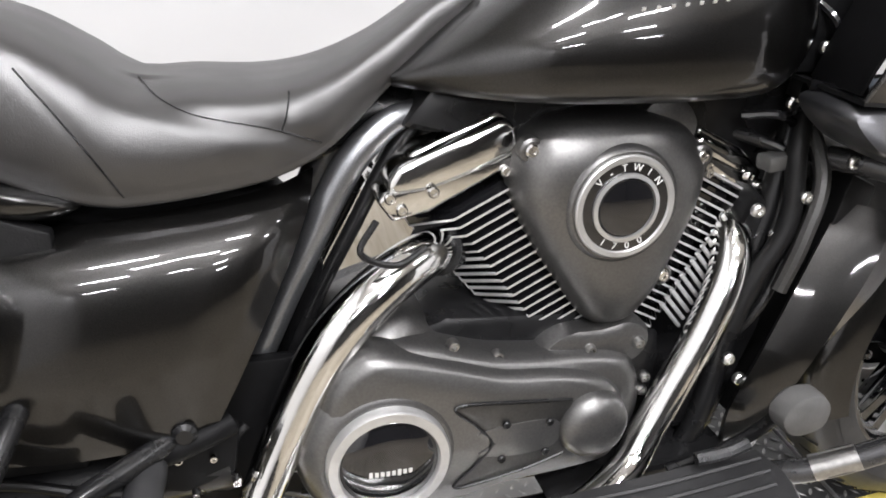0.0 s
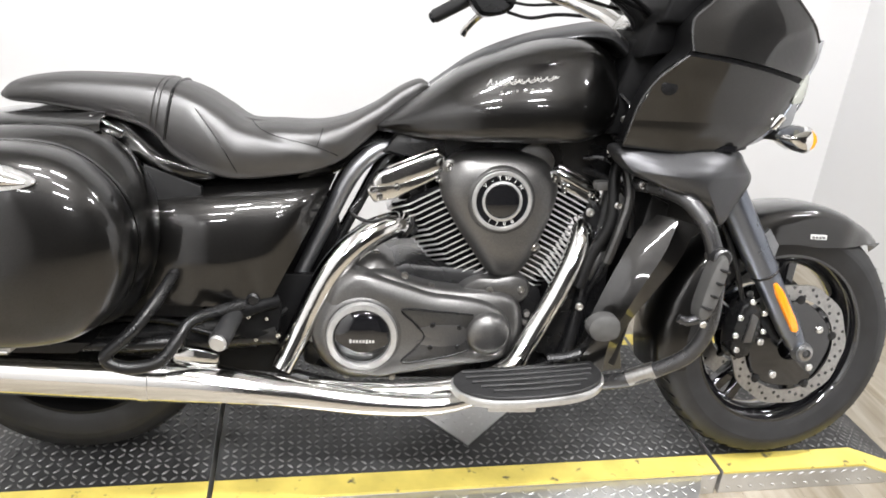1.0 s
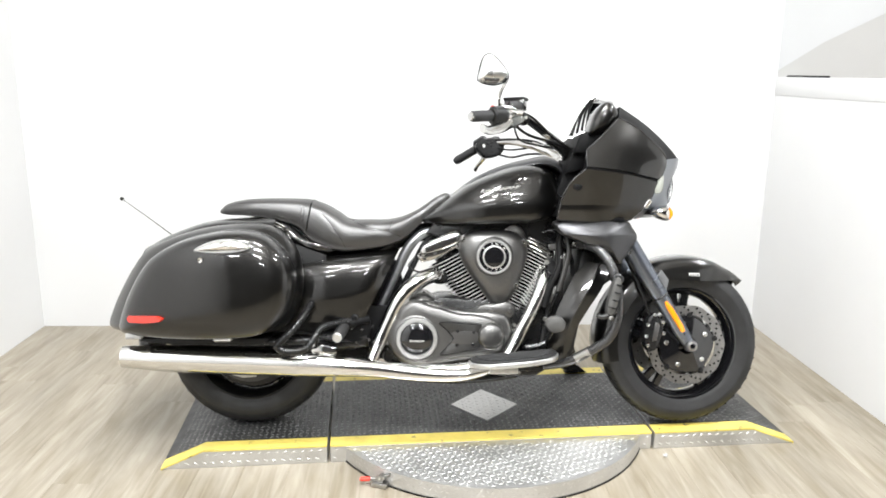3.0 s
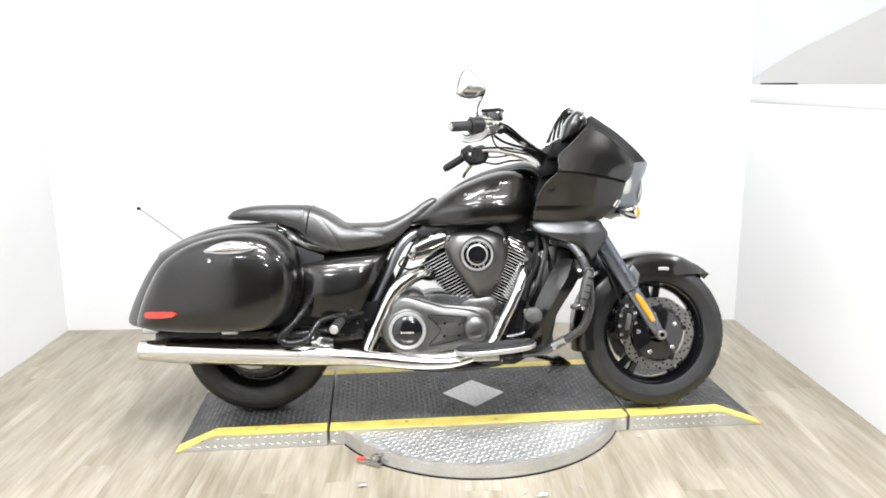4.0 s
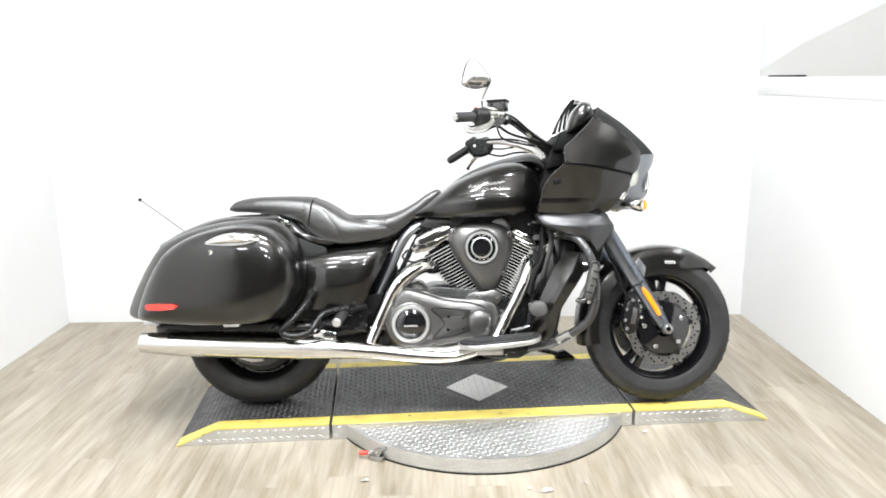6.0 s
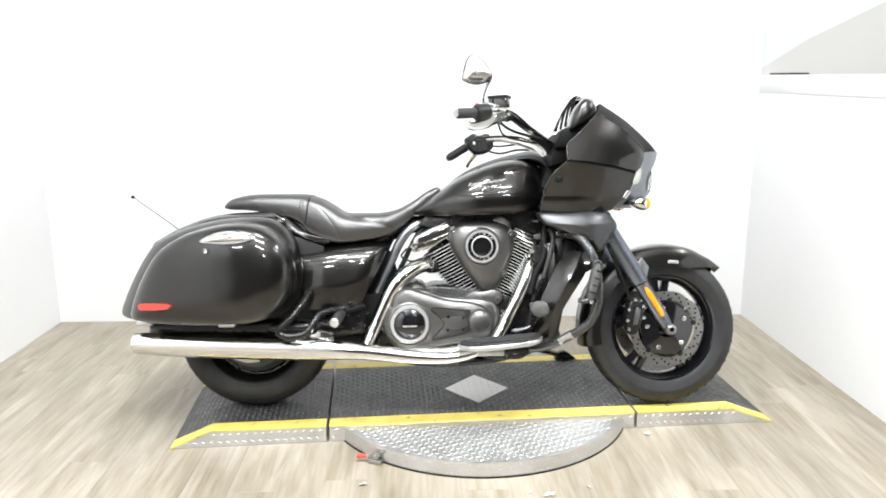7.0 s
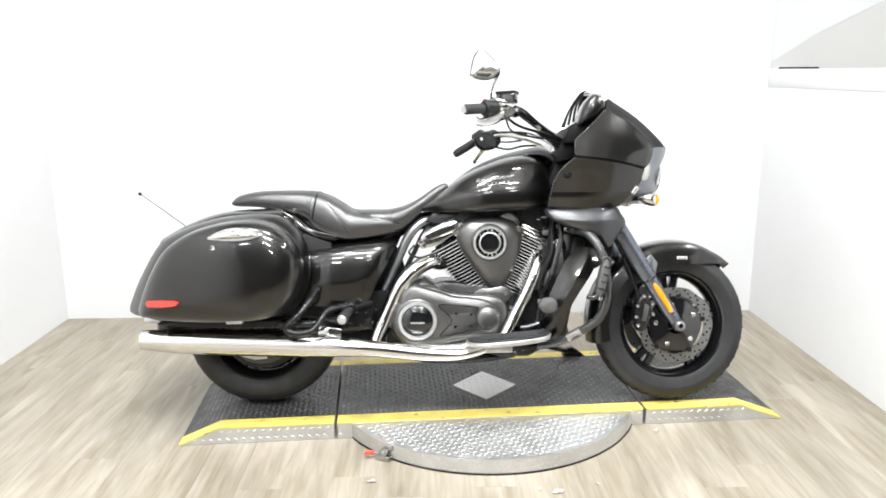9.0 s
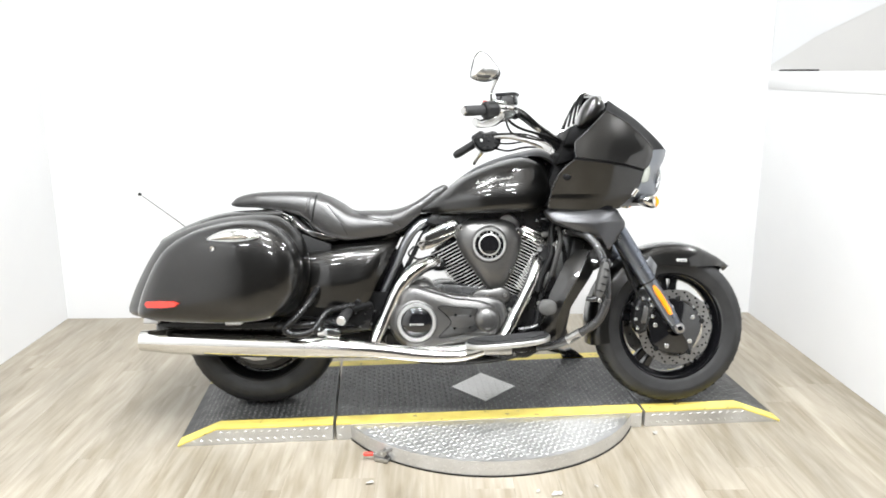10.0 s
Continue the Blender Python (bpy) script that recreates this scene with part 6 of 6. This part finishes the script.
# -- handlebars and controls --
bars = part("handlebar", tube([(0.815, -0.425, 1.134), (0.88, -0.385, 1.140), (0.945, -0.325, 1.150), (1.01, -0.24, 1.150), (1.10, -0.15, 1.105), (1.19, -0.08, 1.055), (1.215, 0, 1.045), (1.20, 0.08, 1.040), (1.10, 0.16, 1.085), (1.02, 0.25, 1.110), (0.955, 0.32, 1.105), (0.885, 0.385, 1.085), (0.815, 0.425, 1.045)], 0.0155, 16, 90), CHROME, bike, "chrome handlebar")
for pts in ([(1.00, -0.235, 1.165), (1.08, -0.17, 1.13), (1.17, -0.11, 1.075), (1.21, -0.10, 1.04)], [(0.96, 0.30, 1.09), (1.02, 0.24, 1.075), (1.12, 0.15, 1.075), (1.21, 0.10, 1.03)], [(0.96, -0.30, 1.125), (0.99, -0.25, 1.075), (1.08, -0.16, 1.06), (1.20, -0.08, 1.05)]):
    part("control_cable", tube(pts, 0.0038, 8), PLASTIC, bars, "black control cable")
for s in (-1, 1):
    part("bar_riser", tube([(1.215, s * 0.05, 1.02), (1.17, s * 0.11, 1.055), (1.10, s * 0.16, 1.088)], [0.024, 0.0215, 0.017], 18), CHROME, bars, "chrome bar riser")
part("bar_clamp", box((1.215, 0, 1.03), (0.06, 0.16, 0.05), 0.012, (0, 30, 0)), CHROME, bars)
for s, e, i in ((-1, (0.806, -0.43, 1.133), (0.875, -0.388, 1.141)), (1, (0.806, 0.43, 1.040), (0.893, 0.380, 1.090))):
    grip = part("grip", rod(e, i, 0.0185, 22, bev=0.004), RUBBER, bars, "black rubber grip")
    part("grip_end", rod(e, Vector(e) + (Vector(e) - Vector(i)).normalized() * 0.008, 0.015, 18, bev=0.002), CHROME if s < 0 else BLACK, grip)
    d = (Vector(i) - Vector(e)).normalized()
    q = Vector(i) + d * 0.012
    part("switch_box", rod(q - d * 0.012, q + d * 0.044, 0.032 if s < 0 else 0.038, 16, bev=0.007), BLACK, bars, "black switch housing")
    part("bar_band", rod(q + d * 0.046, q + d * 0.062, 0.021, 16, bev=0.003), CHROME, bars, "chrome clamp band")
    for k in range(3):
        p = q + d * (0.002 + 0.012 * k)
        part("switch", box((p.x - 0.012, p.y + (0.018 if s < 0 else -0.02), p.z + 0.012), (0.012, 0.014, 0.010), 0.002), LIGHTGREY if k == 2 else PLASTIC, bars)
part("kill_switch", box((0.882, -0.366, 1.172), (0.016, 0.014, 0.012), 0.003), REDPLASTIC, bars, "red engine stop switch")
res = part("brake_reservoir", box((0.968, -0.305, 1.186), (0.072, 0.05, 0.036), 0.006, (0, 0, -25)), GLOSS, bars, "black brake fluid reservoir")
part("reservoir_lid", box((0.968, -0.305, 1.207), (0.076, 0.053, 0.010), 0.003, (0, 0, -25)), PLASTIC, res)
part("master_cylinder", rod((0.905, -0.345, 1.170), (0.985, -0.30, 1.165), 0.019, 16, bev=0.003), CHROME, res, "chrome master cylinder")
part("brake_lever", tube([(0.955, -0.32, 1.150), (0.91, -0.385, 1.105), (0.865, -0.435, 1.088), (0.84, -0.455, 1.092)], [0.018, 0.015, 0.012, 0.014], 12, squash=1.5), CHROME, bars, "chrome brake lever")
part("clutch_lever", tube([(0.965, 0.31, 1.085), (0.93, 0.38, 1.055), (0.90, 0.43, 1.02), (0.89, 0.45, 1.00)], [0.008, 0.007, 0.006, 0.007], 10, squash=1.5), CHROME, bars, "chrome clutch lever")
part("clutch_perch", box((0.950, 0.325, 1.10), (0.085, 0.05, 0.065), 0.014, (0, -20, 25)), BLACK, bars)
part("lever_perch", pillow([(0.900, 1.112), (0.912, 1.133), (0.945, 1.142), (1.000, 1.144), (0.985, 1.120), (0.93, 1.100)], [(0.9, -0.325), (1.0, -0.332), (1.0, -0.352), (0.85, -0.360)], 40), CHROME, bars, "chrome lever perch")
part("switch_block", pillow([(0.880, 1.090), (0.897, 1.117), (0.935, 1.128), (0.985, 1.120), (1.000, 1.085), (0.975, 1.054), (0.915, 1.046)], [(0.8, 0.285), (1.0, 0.295), (1.0, 0.345), (0.9, 0.355)], 44), BLACK, bars, "black switch block on the far grip")
for k in range(4):
    part("switch", box((0.898 + 0.016 * k, 0.286, 1.104 - 0.010 * (k % 2)), (0.010, 0.012, 0.012), 0.002), LIGHTGREY if k == 1 else PLASTIC, bars)
for pts, rr in (([(0.985, -0.30, 1.165), (1.04, -0.24, 1.150), (1.12, -0.17, 1.095), (1.21, -0.12, 1.045)], 0.0045), ([(0.96, -0.32, 1.120), (1.02, -0.25, 1.092), (1.12, -0.17, 1.072), (1.20, -0.11, 1.050)], 0.0055), ([(0.955, 0.30, 1.120), (1.01, 0.24, 1.118), (1.10, 0.16, 1.105), (1.19, 0.09, 1.06)], 0.0050), ([(0.985, 0.31, 1.058), (1.03, 0.25, 1.045), (1.09, 0.20, 1.055), (1.17, 0.12, 1.05)], 0.0045)):
    part("control_cable", tube(pts, rr, 8), PLASTIC, bars, "black control cable")
part("bar_clamp", rod((0.985, -0.285, 1.146), (1.005, -0.262, 1.142), 0.022, 16, bev=0.004), BLACK, bars)
# mirrors
MIRROR = [(0.832, 1.264), (0.838, 1.299), (0.849, 1.334), (0.868, 1.351), (0.895, 1.338), (0.922, 1.305), (0.935, 1.279), (0.921, 1.259), (0.888, 1.249), (0.855, 1.253)]
mir = part("mirror", pillow(MIRROR, [(0.35, -0.315), (0.75, -0.322), (0.97, -0.338), (1.0, -0.350), (0.97, -0.362), (0.88, -0.372), (0.6, -0.380), (0.2, -0.383)], 48), ALU, bars, "chrome teardrop mirror")
# dark tube added to outline the mirror against the white wall
part("mirror_outline", tube([(x, -0.351, z) for x, z in MIRROR + MIRROR[:1]], 0.0034, 8), PLASTIC, mir, "dark outline added round the mirror")
# dark patch put in for the reflection low on the chrome
part("mirror_reflection", pillow([(0.846, 1.271), (0.870, 1.266), (0.892, 1.275), (0.908, 1.266), (0.894, 1.255), (0.856, 1.259)], [(0.8, -0.34), (1, -0.352), (1, -0.372), (0.8, -0.378), (0.3, -0.380)], 36), COVERDARK, mir, "dark patch for what the mirror reflects")
part("mirror_stem", tube([(0.895, -0.34, 1.285), (0.925, -0.34, 1.290), (0.935, -0.34, 1.275), (0.915, -0.342, 1.235), (0.905, -0.345, 1.205), (0.905, -0.345, 1.165)], 0.0055, 10), CHROME, mir)

# ---------- laminate floor planks ----------
floor = tagged(new("floor"), "pale oak laminate plank floor", "floor", "", "structure")
PW, PL = 0.16, 1.3


def plank_mesh(w, l):
    bm = box((0, 0, -0.005), (w - 0.0002, l - 0.0002, 0.010), 0.0004, seg=1)
    me = bpy.data.meshes.new("plank")
    bm.to_mesh(me)
    bm.free()
    me.materials.append(WOOD)
    return me


PM = plank_mesh(PW, PL)
rng = random.Random(4)
cols = int(math.ceil((XR + 0.02 - XL) / PW))
for i in range(cols):
    off = rng.uniform(0, PL)
    for j in range(-8, 3):
        y = j * PL + off
        if y - PL / 2 > YB or y + PL / 2 < YF:
            continue
        cut = y + PL / 2 - YB
        if PL - cut < 0.02:
            continue
        ob = new("plank", plank_mesh(PW, PL - cut) if cut > 0 else PM)
        ob.parent = floor
        ob.location = (XL + PW * (i + 0.5), y - max(0, cut) / 2, 0)
structure("floor_beyond", box(((XR + 5.2) / 2 + 0.03, (YB + YF) / 2, -0.006), (5.2 - XR - 0.06, YB - YF, 0.010), 0), WOOD, "wood floor continuing beyond the partition", "floor")
